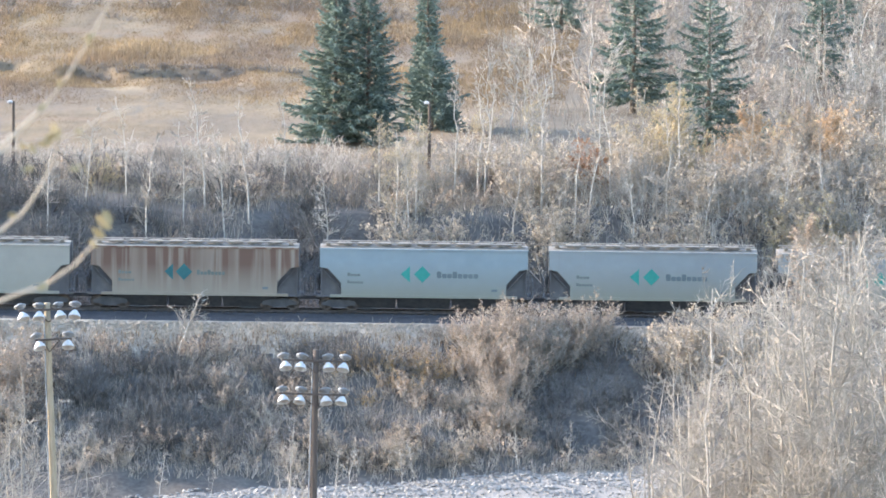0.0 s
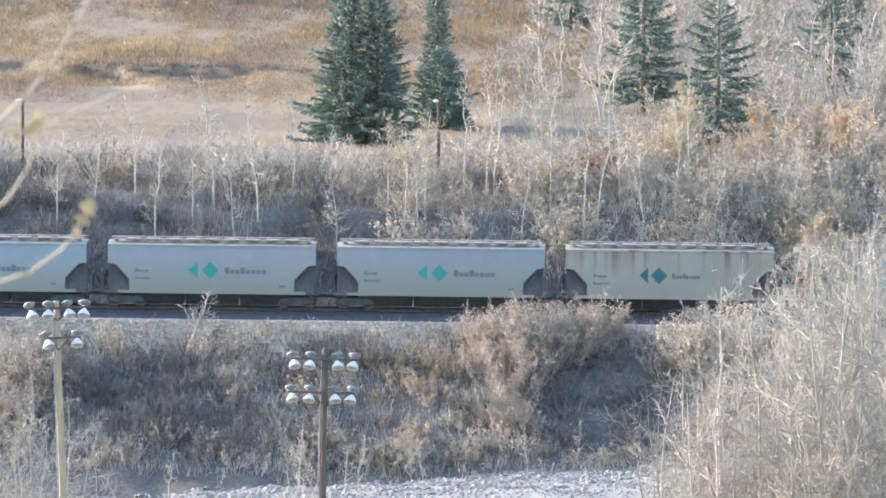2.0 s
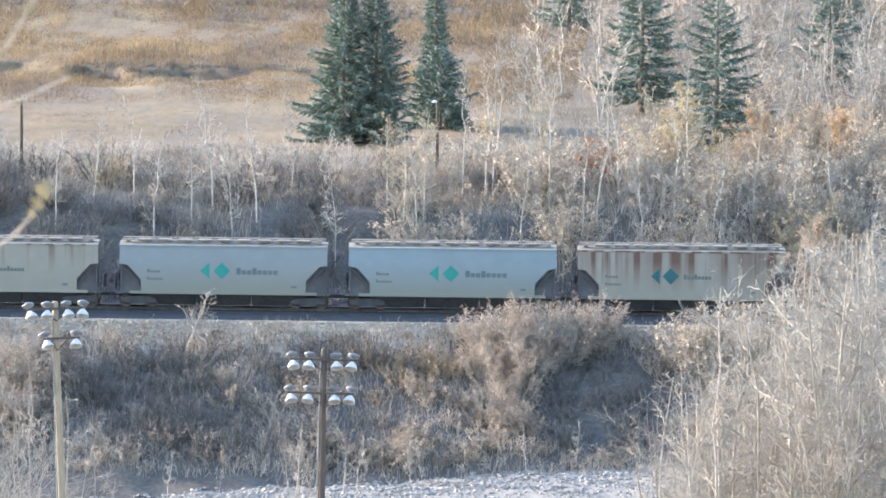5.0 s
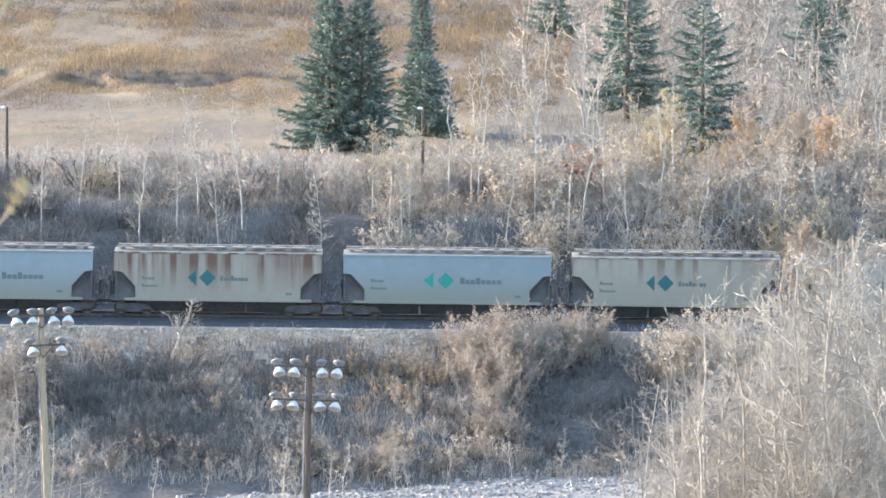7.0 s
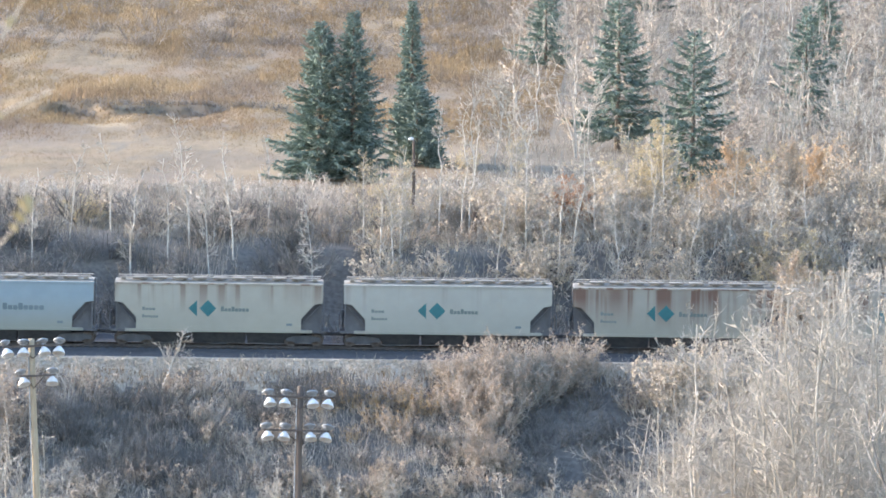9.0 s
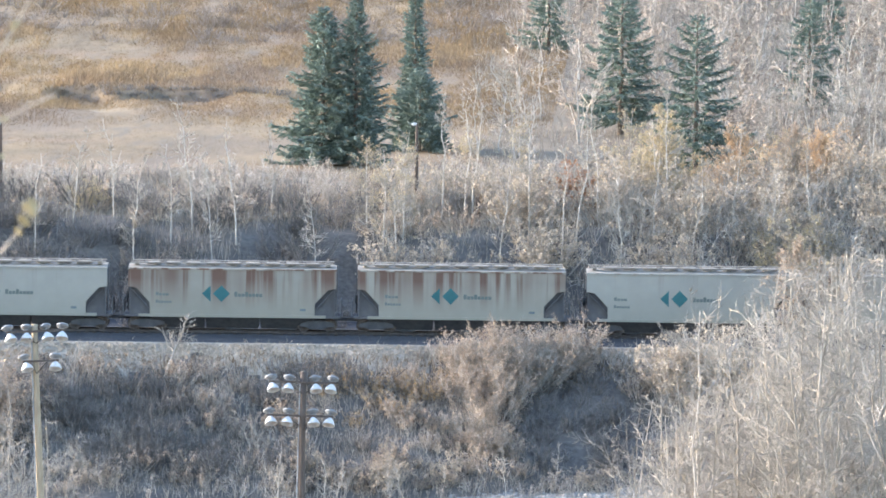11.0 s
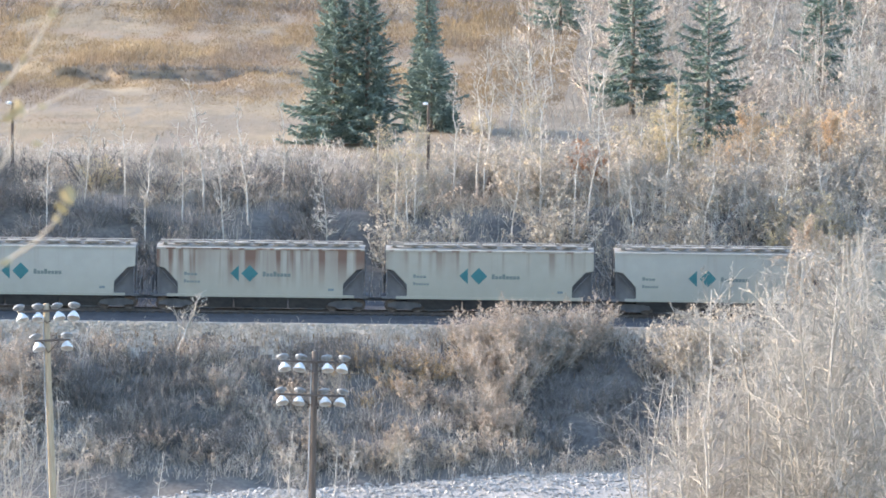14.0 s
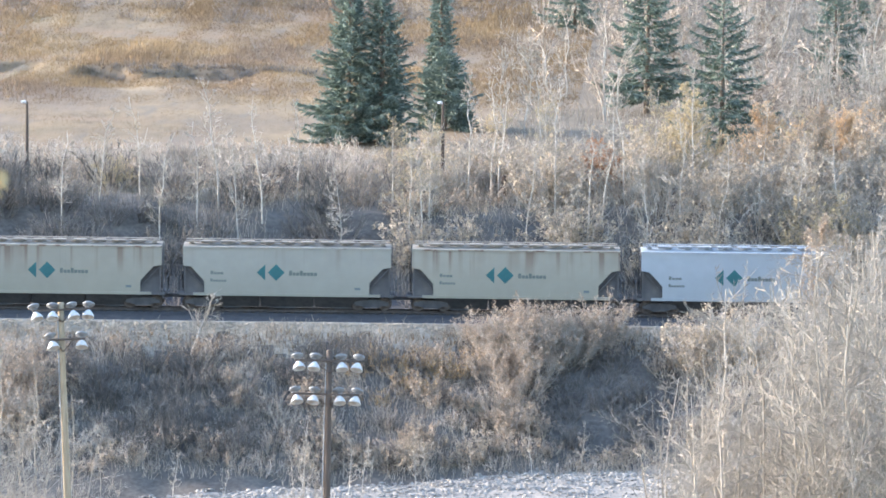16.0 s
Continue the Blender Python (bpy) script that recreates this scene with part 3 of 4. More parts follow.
    g.lathe([(0.06, -0.10), (0.17, -0.08), (0.18, -0.03), (0.28, -0.02), (0.285, 0.05), (0.19, 0.06), (0.16, 0.12), (0.07, 0.14)], (0, 0.02, 0.44), "z", 14)
    g.rods([(0, 0, 0.1)], [(0, 0.02, 0.38)], 0.045, 0.045, 6)
    g.rods([(-0.07, 0, 0.16), (0.07, 0, 0.16)], [(-0.16, 0.02, 0.36), (0.16, 0.02, 0.36)], 0.018, 0.018, 4)
    part("housing", g, M_HOUSING, lamp, "grey rounded ballast housing", smooth=True)


def flood_pole(x, y, top, wood, lean, arms, turn, label):
    base = float(ground(x, y))
    pole = tagged(new("floodlight_pole"), label, "light pole", "floodlight poles")
    pole.matrix_basis = pose(x, y, base, 0, lean, turn)
    h = top - base
    g = Geo()
    n = 9
    pts = [(0.03 * math.sin(i * 1.3), 0, -0.5 + (h + 0.5) * i / n) for i in range(n + 1)]
    g.tube(pts, np.linspace(0.19, 0.125, n + 1), 12)
    g.lathe([(0.125, h - 0.01), (0.12, h + 0.02)], (pts[-1][0], 0, 0), "z", 12)
    part("pole", g, wood, pole, smooth=True)
    # thin grey rod along the pole's left edge
    g = Geo()
    g.rods([(-0.20, -0.05, 0.0)], [(-0.16, -0.05, h - 0.5)], 0.03, 0.03, 6)
    part("conduit", g, M_HOUSING, pole, "thin grey rod down the pole's left side")
    for dz, spots in arms:
        g = Geo()
        lo, hi = min(spots) - 0.15, max(spots) + 0.15
        g.box(lo, hi, -0.19, -0.13, h - dz - 0.04, h - dz + 0.04)
        g.rods([(lo * 0.5, -0.16, h - dz), (hi * 0.5, -0.16, h - dz)], [(0, -0.13, h - dz - 0.5), (0, -0.13, h - dz - 0.5)], 0.02, 0.02, 4)
        part("crossarm", g, M_POLE_DARK, pole, "dark crossarm")
        for k, sx in enumerate(spots):
            floodlight(pole, sx, h - dz - 0.05, (-12, 6, -8, 10)[k % 4])
    return pole


flood_pole(-15.03, 235, 16.3, M_POLE_PALE, -2.0, [(0.25, (-1.05, -0.38, 0.45, 1.05)), (1.45, (-0.42, 0.75))], 12,
           "pale wooden pole with six white floodlights on crossarms")
flood_pole(-5.35, 235, 14.5, M_POLE_DARK, 1.0, [(0.40, (-1.25, -0.62, 0.48, 1.10)), (1.75, (-1.30, -0.62, 0.42, 1.06))], 0,
           "dark wooden pole with eight white floodlights on crossarms")


# ---------------------------------------------------------------- street lamps and post by the meadow road
def street_lamp(x, y, h):
    base = float(ground(x, y))
    lamp = tagged(new("street_lamp"), "slender brown wooden street lamp beside the dry meadow", "street lamp", "street lamps")
    lamp.matrix_basis = pose(x, y, base)
    g = Geo()
    g.tube([(0, 0, -0.4), (0.02, 0, h * 0.5), (0, 0, h)], [0.15, 0.13, 0.10], 10)
    part("pole", g, M_POLE_DARK, lamp)
    g = Geo()
    g.tube([(0, 0, h - 0.25), (-0.1, -0.25, h + 0.02), (-0.2, -0.5, h + 0.05)], [0.03, 0.03, 0.03], 6)
    part("arm", g, M_HOUSING, lamp)
    g = Geo()
    g.lathe([(0.05, 0.10), (0.16, 0.05), (0.20, -0.02), (0.17, -0.09), (0.06, -0.13)], (-0.2, -0.6, h + 0.02), "z", 12)
    g.box(-0.42, -0.02, -0.70, -0.52, h, h + 0.07)
    part("lamp_head", g, M_LAMP, lamp, "white lamp head")


street_lamp(-1.12, 430, 6.3)
street_lamp(-31.5, 430, 5.75)


def old_post():
    x, y = 3.34, 428
    g = Geo()
    g.tube([(0, 0, -0.4), (0.02, 0, 0.7), (0.06, 0, 1.35)], [0.19, 0.18, 0.17], 8)
    g.lathe([(0.17, 1.35), (0.12, 1.41)], (0.06, 0, 0), "z", 8)
    ob = part("wooden_post", g, M_POLE_DARK)
    ob.matrix_basis = pose(x, y, float(ground(x, y)))
    tagged(ob, "short dark weathered wooden post among the brush", "post")


old_post()


# ---------------------------------------------------------------- plants
def sprout(rng, p0, p1, count, lo, length, wild, lift):
    """Side shoots along many straight branches: starts and ends."""
    k = len(p0)
    t = rng.uniform(lo, 1.0, (k, count, 1))
    d = (p1 - p0)[:, None]
    size = np.linalg.norm(d, axis=-1, keepdims=True)
    s = p0[:, None] + d * t
    way = unit(unit(d) + rng.normal(size=(k, count, 3)) * wild + np.array([0, 0, lift]))
    e = s + way * size * length * rng.uniform(0.5, 1.2, (k, count, 1)) * (1.15 - 0.5 * t)
    return s.reshape(-1, 3), e.reshape(-1, 3)


def bow(rng, start, way, size, segs, lift, wild=0.14):
    """Bent branches from starts, ways and lengths: one line of points each."""
    pts = [start]
    for _ in range(segs):
        way = unit(way + rng.normal(size=way.shape) * wild + np.array([0, 0, lift]))
        pts.append(pts[-1] + way * (size / segs)[:, None])
    return np.stack(pts, 1)


def fork(rng, lines, count, lo, ratio, angle, lift, segs):
    """Side branches that leave bent branches at an angle."""
    k, m = lines.shape[:2]
    t = rng.uniform(lo, 0.97, (k, count)) * (m - 1)
    i = np.minimum(t.astype(int), m - 2)
    row = np.arange(k)[:, None]
    a, b = lines[row, i], lines[row, i + 1]
    way = unit(b - a)
    turn = angle * rng.uniform(0.65, 1.3, (k, count, 1))
    way = way * np.cos(turn) + unit(np.cross(way, rng.normal(size=way.shape))) * np.sin(turn)
    total = np.linalg.norm(np.diff(lines, axis=1), axis=-1).sum(1)[:, None]
    size = total * ratio * (1.15 - 0.75 * t / (m - 1)) * rng.uniform(0.5, 1.25, (k, count))
    return bow(rng, (a + (b - a) * (t - i)[..., None]).reshape(-1, 3), way.reshape(-1, 3), size.ravel(), segs, lift, 0.10)


def lay(geo, lines, r, tip):
    """Tapered wood along bent branches."""
    m = lines.shape[1]
    r = np.broadcast_to(np.asarray(r, float), (len(lines),))
    for j in range(m - 1):
        f0, f1 = j / (m - 1), (j + 1) / (m - 1)
        geo.rods(lines[:, j], lines[:, j + 1], r + (tip - r) * f0, r + (tip - r) * f1 if j < m - 2 else None)


def bare_tree(seed, h, spread, limbs, twigs, twiglets, first=0.3, lean=0.0, r=0.0, leaf=0, leaf_size=0.12, thick=1.0, stout=0.55, crook=0.012, flat=0.5, stems=1, lift=0.12, top=0.75, wild=0.16, side_size=0.45, angle=0.75):
    """Trunks, bent branches and leaves of a bare tree as three meshes."""
    rng = np.random.default_rng(seed)
    n = 9
    f = np.linspace(0, 1, n + 1)
    r = r or h * 0.010 + 0.02
    g, c = Geo(), Geo()
    lines = []
    for q in range(stems):
        hq = h * (1.0 if q == 0 else rng.uniform(0.6, 0.95))
        away = rng.uniform(0, 2 * math.pi)
        out = (0.0 if q == 0 else rng.uniform(0.1, 0.22) * hq) * f ** 1.2
        bend = np.cumsum(rng.normal(size=(n + 1, 2)) * crook * hq, 0) * f[:, None]
        pts = np.stack([bend[:, 0] + lean * hq * f + out * math.cos(away), bend[:, 1] + out * math.sin(away), hq * f - 0.3 * (f == 0)], 1)
        g.tube(pts, r * (1.0 if q == 0 else 0.75) * (1 - 0.9 * f) + 0.010, 6)
        m = max(4, limbs // stems)
        a = rng.uniform(first, 0.98, m)
        start = np.stack([np.interp(a, f, pts[:, i]) for i in range(3)], 1)
        az = rng.uniform(0, 2 * math.pi, m)
        el = rng.uniform(flat, 1.05, m)
        size = spread * (1.1 - top * a) * rng.uniform(0.5, 1.15, m)
        way = np.stack([np.cos(az) * np.cos(el), np.sin(az) * np.cos(el), np.sin(el)], 1)
        limb = bow(rng, start, way, size, 4, lift, wild)
        lay(c, limb, r * (1 - 0.8 * a) * stout + 0.008, 0.012 * thick)
        lines.append(limb)
    side = fork(rng, np.concatenate(lines), twigs * 2, 0.15, side_size, angle, lift, 2)
    lay(c, side, 0.016 * thick, 0.011 * thick)
    fine = fork(rng, side, twiglets, 0.2, 0.55, 0.7, lift * 0.5, 1)
    lay(c, fine, 0.010 * thick, 0.008 * thick)
    lv = None
    if leaf:
        lv = Geo()
        pick = rng.integers(0, len(fine), leaf)
        lv.leaves(fine[pick, 0] + (fine[:, 1] - fine[:, 0])[pick] * rng.uniform(0.2, 1, (leaf, 1)) + rng.normal(size=(leaf, 3)) * 0.05, leaf_size, rng)
    return g.mesh("trunk"), c.mesh("branches"), lv.mesh("leaves") if lv else None


def bare_shrub(seed, h, w, stems, twigs, twiglets, leaf=0, leaf_size=0.1, thick=1.0, wild=0.45):
    """Many-stemmed shrub as meshes of branches and leaves."""
    rng = np.random.default_rng(seed)
    az = rng.uniform(0, 2 * math.pi, stems)
    out = np.sqrt(rng.uniform(0, 1, stems))
    p0 = np.stack([np.cos(az) * out * w * 0.22, np.sin(az) * out * w * 0.22, np.full(stems, -0.15)], 1)
    hh = h * rng.uniform(0.55, 1.0, stems) * (1 - 0.35 * out ** 2)
    p1 = p0 + np.stack([np.cos(az) * out * w * 0.25, np.sin(az) * out * w * 0.25, hh * 0.55], 1) + rng.normal(size=(stems, 3)) * 0.08 * h * [1, 1, 0]
    p2 = p1 + np.stack([np.cos(az) * out * w * 0.16, np.sin(az) * out * w * 0.16, hh * 0.45], 1) + rng.normal(size=(stems, 3)) * 0.10 * h * [1, 1, 0.2]
    c = Geo()
    c.rods(p0, p1, 0.022 * thick, 0.014 * thick)
    c.rods(p1, p2, 0.014 * thick, None)
    q0, q1 = np.concatenate([p0 + (p1 - p0) * 0.3, p1]), np.concatenate([p1, p2])
    s, e = sprout(rng, q0, q1, twigs, 0.1, 0.6, wild, 0.15)
    c.rods(s, e, 0.013 * thick, None)
    s2, e2 = sprout(rng, s, e, twiglets, 0.2, 0.6, 0.6, 0.1)
    c.rods(s2, e2, 0.010 * thick, None)
    lv = None
    if leaf:
        lv = Geo()
        pick = rng.integers(0, len(s2), leaf)
        lv.leaves(s2[pick] + (e2 - s2)[pick] * rng.uniform(0.2, 1, (leaf, 1)) + rng.normal(size=(leaf, 3)) * 0.05, leaf_size, rng)
    return c.mesh("branches"), lv.mesh("leaves") if lv else None


def with_material(me, m):
    me = me.copy()
    me.materials.clear()
    me.materials.append(m)
    return me


def plant(kind, meshes, x, y, turn, scale, label, category, group, lean=0.0):
    """One tree or shrub standing on the ground; meshes are name, mesh pairs."""
    ob = tagged(new(kind), label, category, group)
    ob.matrix_basis = Matrix.Translation((x, y, float(ground(x, y)) - 0.05)) @ pose(0, 0, 0, 0, lean, turn) @ Matrix.Diagonal((scale, scale, scale, 1))
    for name, me in meshes:
        o = new(name, me)
        o.parent = ob
    return ob


def tree_set(trunk_mat, twig_mat, leaf_mat, specs):
    out = []
    for spec in specs:
        t, b, lv = bare_tree(**spec)
        row = [("trunk", with_material(t, trunk_mat)), ("crown", with_material(b, twig_mat))]
        if lv:
            row.append(("foliage", with_material(lv, leaf_mat)))
        out.append(row)
    return out


def shrub_set(twig_mat, leaf_mat, specs):
    out = []
    for spec in specs:
        b, lv = bare_shrub(**spec)
        row = [("crown", with_material(b, twig_mat))]
        if lv:
            row.append(("foliage", with_material(lv, leaf_mat)))
        out.append(row)
    return out


ASPEN_SET = tree_set(M_ASPEN, M_ASPEN_TWIG, M_LEAF_YELLOW, [
    dict(seed=10 + k, h=9.0, spread=2.4, limbs=24, twigs=4, twiglets=3, first=0.18, r=0.06, thick=1.3, stout=0.42, crook=0.022, flat=0.0, wild=0.22) for k in range(8)])
ASPEN_LEAFY = tree_set(M_ASPEN, M_ASPEN_TWIG, M_LEAF_YELLOW, [
    dict(seed=20 + k, h=8.0, spread=3.2, limbs=30, twigs=6, twiglets=3, first=0.08, r=0.07, leaf=900, leaf_size=0.11, flat=0.2) for k in range(2)])
WOOD_SET = tree_set(M_WOOD_BARK, M_WOOD_TWIG, M_LEAF_YELLOW, [
    dict(seed=30 + k, h=10.0, spread=4.6, limbs=20, twigs=4, twiglets=2, first=0.15, r=0.085, thick=2.5, stout=0.6, crook=0.03, flat=-0.1, stems=2, lift=0.05) for k in range(6)])
POPLAR_SET = tree_set(M_POPLAR_BARK, M_PALE_TWIG, M_LEAF_BROWN, [
    dict(seed=40 + k, h=17.0, spread=5.6, limbs=45, twigs=6, twiglets=3, first=0.12, r=0.09, thick=0.78, stout=0.32, crook=0.016, flat=-0.05, stems=3, lift=0.03, side_size=0.42, angle=0.85, top=0.62, wild=0.10) for k in range(7)])
SHRUB_GREY = shrub_set(M_SHRUB, M_LEAF_BROWN, [dict(seed=50 + k, h=2.4, w=3.0, stems=18, twigs=5, twiglets=2, wild=0.7, thick=1.5) for k in range(4)])
SHRUB_BROWN = shrub_set(M_SHRUB, M_LEAF_BROWN, [dict(seed=60 + k, h=1.8, w=2.6, stems=16, twigs=5, twiglets=2, leaf=600, leaf_size=0.12, wild=0.7, thick=1.4) for k in range(3)])
SHRUB_DARK = shrub_set(M_SHRUB_DARK, M_LEAF_BROWN, [dict(seed=70 + k, h=2.4, w=3.0, stems=24, twigs=6, twiglets=2, thick=1.6, wild=0.6) for k in range(3)])
SHRUB_PALE = shrub_set(M_PALE_TWIG, M_LEAF_BROWN, [dict(seed=80 + k, h=3.0, w=4.0, stems=20, twigs=6, twiglets=2, wild=0.9, thick=1.5) for k in range(3)])
SHADE_BRUSH = shrub_set(M_SHRUB_DARK, None, [dict(seed=170 + k, h=2.4, w=3.2, stems=16, twigs=5, twiglets=2, thick=2.0, wild=0.6) for k in range(3)])
SCRUB = shrub_set(M_SCRUB, None, [dict(seed=180 + k, h=2.0, w=3.0, stems=12, twigs=4, twiglets=2, wild=0.7, thick=2.2) for k in range(3)])
BRUSH = shrub_set(M_SHRUB, M_LEAF_BROWN, [dict(seed=100 + k, h=2.4, w=3.0, stems=14, twigs=5, twiglets=2, wild=0.7, thick=1.5) for k in range(3)])
TAWNY_PALE = shrub_set(M_SHRUB, M_LEAF_PALE, [dict(seed=95 + k, h=3.2, w=3.6, stems=16, twigs=5, twiglets=2, leaf=900, leaf_size=0.13, wild=0.8, thick=1.4) for k in range(3)])
WILLOW = shrub_set(M_SHRUB, M_LEAF_BROWN, [dict(seed=150 + k, h=3.2, w=3.8, stems=30, twigs=8, twiglets=3, leaf=2600, leaf_size=0.10, wild=0.8, thick=1.1) for k in range(3)])
LEAFY = {
    "yellow": shrub_set(M_SHRUB, M_LEAF_YELLOW, [dict(seed=90, h=4.5, w=3.6, stems=20, twigs=7, twiglets=3, leaf=4200, leaf_size=0.10, wild=0.6)]),
    "orange": shrub_set(M_SHRUB, M_LEAF_ORANGE, [dict(seed=91, h=4.5, w=4.0, stems=20, twigs=7, twiglets=3, leaf=4000, leaf_size=0.10, wild=0.6)]),
    "tawny": shrub_set(M_SHRUB, M_LEAF_TAWNY, [dict(seed=93, h=3.4, w=3.6, stems=20, twigs=7, twiglets=3, leaf=900, leaf_size=0.17)]),
    "rust": shrub_set(M_SHRUB, M_LEAF_RUST, [dict(seed=92, h=3.1, w=2.2, stems=16, twigs=7, twiglets=3, leaf=4600, leaf_size=0.13)]),
}


def spruce_mesh(seed, h, radius, boughs=260, bare=0.04, power=0.8):
    """Ragged spruce: single boughs at all heights, rising near the top and drooping below, each with many sprays."""
    rng = np.random.default_rng(seed)
    t = Geo()
    t.tube([(0, 0, -0.3), (0, 0, h * 0.5), (0, 0, h)], [0.02 * h, 0.011 * h, 0.01], 8)
    c = Geo()
    lift = np.array([0, 0, 1.0])
    for k in range(boughs):
        f = bare + (0.985 - bare) * ((k + rng.uniform(-1, 1)) / boughs) ** 0.95 if k else bare
        f = min(max(float(f), 0.02), 0.985)
        az = k * 2.4 + rng.uniform(-0.5, 0.5)
        lump = 1 + 0.16 * math.sin(3 * az + seed) + 0.14 * math.sin(9 * f + 2 * az)
        size = radius * (1 - f) ** power * rng.uniform(0.55, 1.1) * lump + 0.15
        out = np.array([math.cos(az), math.sin(az), 0])
        q = np.linspace(0.04, 1, 7)[:, None]
        drop = -0.26 * size * q ** 1.2 + 0.26 * size * q ** 3 + size * q * (0.9 * max(0.0, f - 0.35)) + rng.uniform(-0.08, 0.08) * size * q
        p = np.array([0, 0, h * f]) + out * size * q + drop * lift
        c.rods(p[:-1], p[1:], 0.025, 0.02)
        m = max(9, int(19 * size))
        u = rng.uniform(0.12, 1.0, m) ** 0.8
        s = np.stack([np.interp(u, q[:, 0], p[:, i]) for i in range(3)], 1)
        side = np.array([-out[1], out[0], 0])
        way = unit(out * rng.uniform(0.3, 1.0, (m, 1)) + side * rng.choice([-1, 1], (m, 1)) * rng.uniform(0.1, 1.0, (m, 1)) + lift * rng.uniform(-0.7, 0.35, (m, 1)))
        c.rods(s, s + way * (0.30 + 0.20 * size * (1.2 - u))[:, None] * rng.uniform(0.6, 1.2, (m, 1)), 0.07, None)
    return [("trunk", with_material(t.mesh("trunk"), M_SPRUCE_BARK)), ("crown", with_material(c.mesh("crown"), M_NEEDLE))]


SPRUCES = [spruce_mesh(1, 12.6, 4.4), spruce_mesh(2, 13.4, 3.7), spruce_mesh(3, 13.0, 2.3, power=0.85), spruce_mesh(4, 12.6, 4.4, boughs=150, bare=0.07), spruce_mesh(5, 12.6, 5.3, boughs=120, bare=0.05, power=0.72), spruce_mesh(6, 6.6, 3.7, boughs=130, power=0.7)]
SPRUCE_LABEL = "tall dark blue-green spruce tree at the meadow's edge"
for var, x, y, s, turn in ((0, -8.6, 462.5, 1.0, 20), (1, -6.0, 461.5, 1.0, 80), (2, -1.45, 480, 1.03, 10), (5, -1.0, 476, 1.0, 120), (3, 16.0, 500, 1.12, 40), (4, 20.2, 451, 1.0, 150),
                           (3, 11.45, 585, 0.80, 0), (3, 33.2, 520, 0.9, 60), (3, 38.5, 575, 0.85, 200), (0, 24.4, 660, 0.8, 90)):
    plant("spruce_tree", SPRUCES[var], x, y, turn, s, SPRUCE_LABEL, "tree", "spruce trees")

rnd = random.Random(7)


def shade_patch(x, y):
    """Patches of the bank and the cut slope where only dark brush grows, standing in for shade."""
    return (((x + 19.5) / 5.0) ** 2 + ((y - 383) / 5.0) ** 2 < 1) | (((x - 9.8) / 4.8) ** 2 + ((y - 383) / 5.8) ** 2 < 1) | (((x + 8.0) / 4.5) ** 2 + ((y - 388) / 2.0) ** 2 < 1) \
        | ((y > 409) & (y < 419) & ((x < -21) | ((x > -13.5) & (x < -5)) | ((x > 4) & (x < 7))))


def scatter(kind, sets, count, xr, yr, sc, label, category, group, keep=None, lean=0.0):
    done = 0
    while done < count:
        x, y = rnd.uniform(*xr), rnd.uniform(*yr)
        if keep and not keep(x, y):
            continue
        if kind != "dark_shrub" and kind != "aspen_tree" and shade_patch(x, y):
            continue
        plant(kind, rnd.choice(sets), x, y, rnd.uniform(0, 360), rnd.uniform(*sc), label, category, group, rnd.uniform(-lean, lean))
        done += 1


def thicket(name, sets, count, xr, yr, sc, label, keep=None):
    """Brush that nobody could count, as one mesh."""
    g = Geo()
    base = []
    for row in sets:
        me = row[0][1]
        v = np.empty(len(me.vertices) * 3)
        me.vertices.foreach_get("co", v)
        f = np.empty(len(me.loops), int)
        me.loops.foreach_get("vertex_index", f)
        tri = [list(q.vertices) for q in me.polygons]
        base.append((v.reshape(-1, 3), tri))
    done = 0
    while done < count:
        x, y = rnd.uniform(*xr), rnd.uniform(*yr)
        if keep and not keep(x, y):
            continue
        v, tri = rnd.choice(base)
        a, k = rnd.uniform(0, 6.28), rnd.uniform(*sc)
        w = v @ np.array([[math.cos(a), math.sin(a), 0], [-math.sin(a), math.cos(a), 0], [0, 0, 1]]) * k
        n0 = g.n
        g.v.append(w + [x, y, float(ground(x, y)) - 0.05])
        g.n += len(v)
        g.f.append([[i + n0 for i in q] for q in tri])
        done += 1
    tagged(part(name, g, sets[0][0][1].materials[0]), label, "brush", kind="stuff")


# aspens just behind the railway
for x, y, s in ((-20.9, 414, 0.95), (-18.4, 416, 0.88), (-17.0, 419, 1.08), (-15.4, 415, 0.86), (-13.8, 417, 0.98), (-8.1, 413, 0.86), (-25.5, 418, 0.8), (-28.0, 416, 0.8),
                (-2.3, 413, 1.0), (0.7, 424, 1.0), (2.4, 425, 1.02), (3.0, 426, 1.0), (4.9, 415, 0.95), (7.0, 420, 1.1), (9.2, 416, 0.95), (10.3, 418, 1.05), (13.3, 414, 0.9),
                (15.8, 418, 0.95), (18.4, 415, 0.9), (21.5, 419, 0.95), (24.0, 416, 0.9), (-22.7, 421, 0.8), (-11.5, 423, 0.8), (12.0, 424, 1.05), (17.0, 426, 1.0), (27.0, 417, 0.9)):
    plant("aspen_tree", rnd.choice(ASPEN_SET), x, y, rnd.uniform(0, 360), s, "slender bare white-barked aspen behind the railway", "tree", "aspens", rnd.uniform(-2, 2))
for x, y, s in ((-3.4, 416, 1.0), (-2.0, 418, 0.95), (-4.6, 420, 0.8), (6.5, 430, 0.9), (14.5, 428, 0.9)):
    plant("aspen_tree", rnd.choice(ASPEN_LEAFY), x, y, rnd.uniform(0, 360), s, "young aspen with a few pale yellow leaves", "tree", "aspens", rnd.uniform(-2, 2))
scatter("dark_shrub", SHRUB_DARK, 60, (-36, -4), (410.5, 428), (0.9, 1.5), "dense leafless shrub, coloured dark for shade on the slope", "shrub", "shrubs behind the railway")
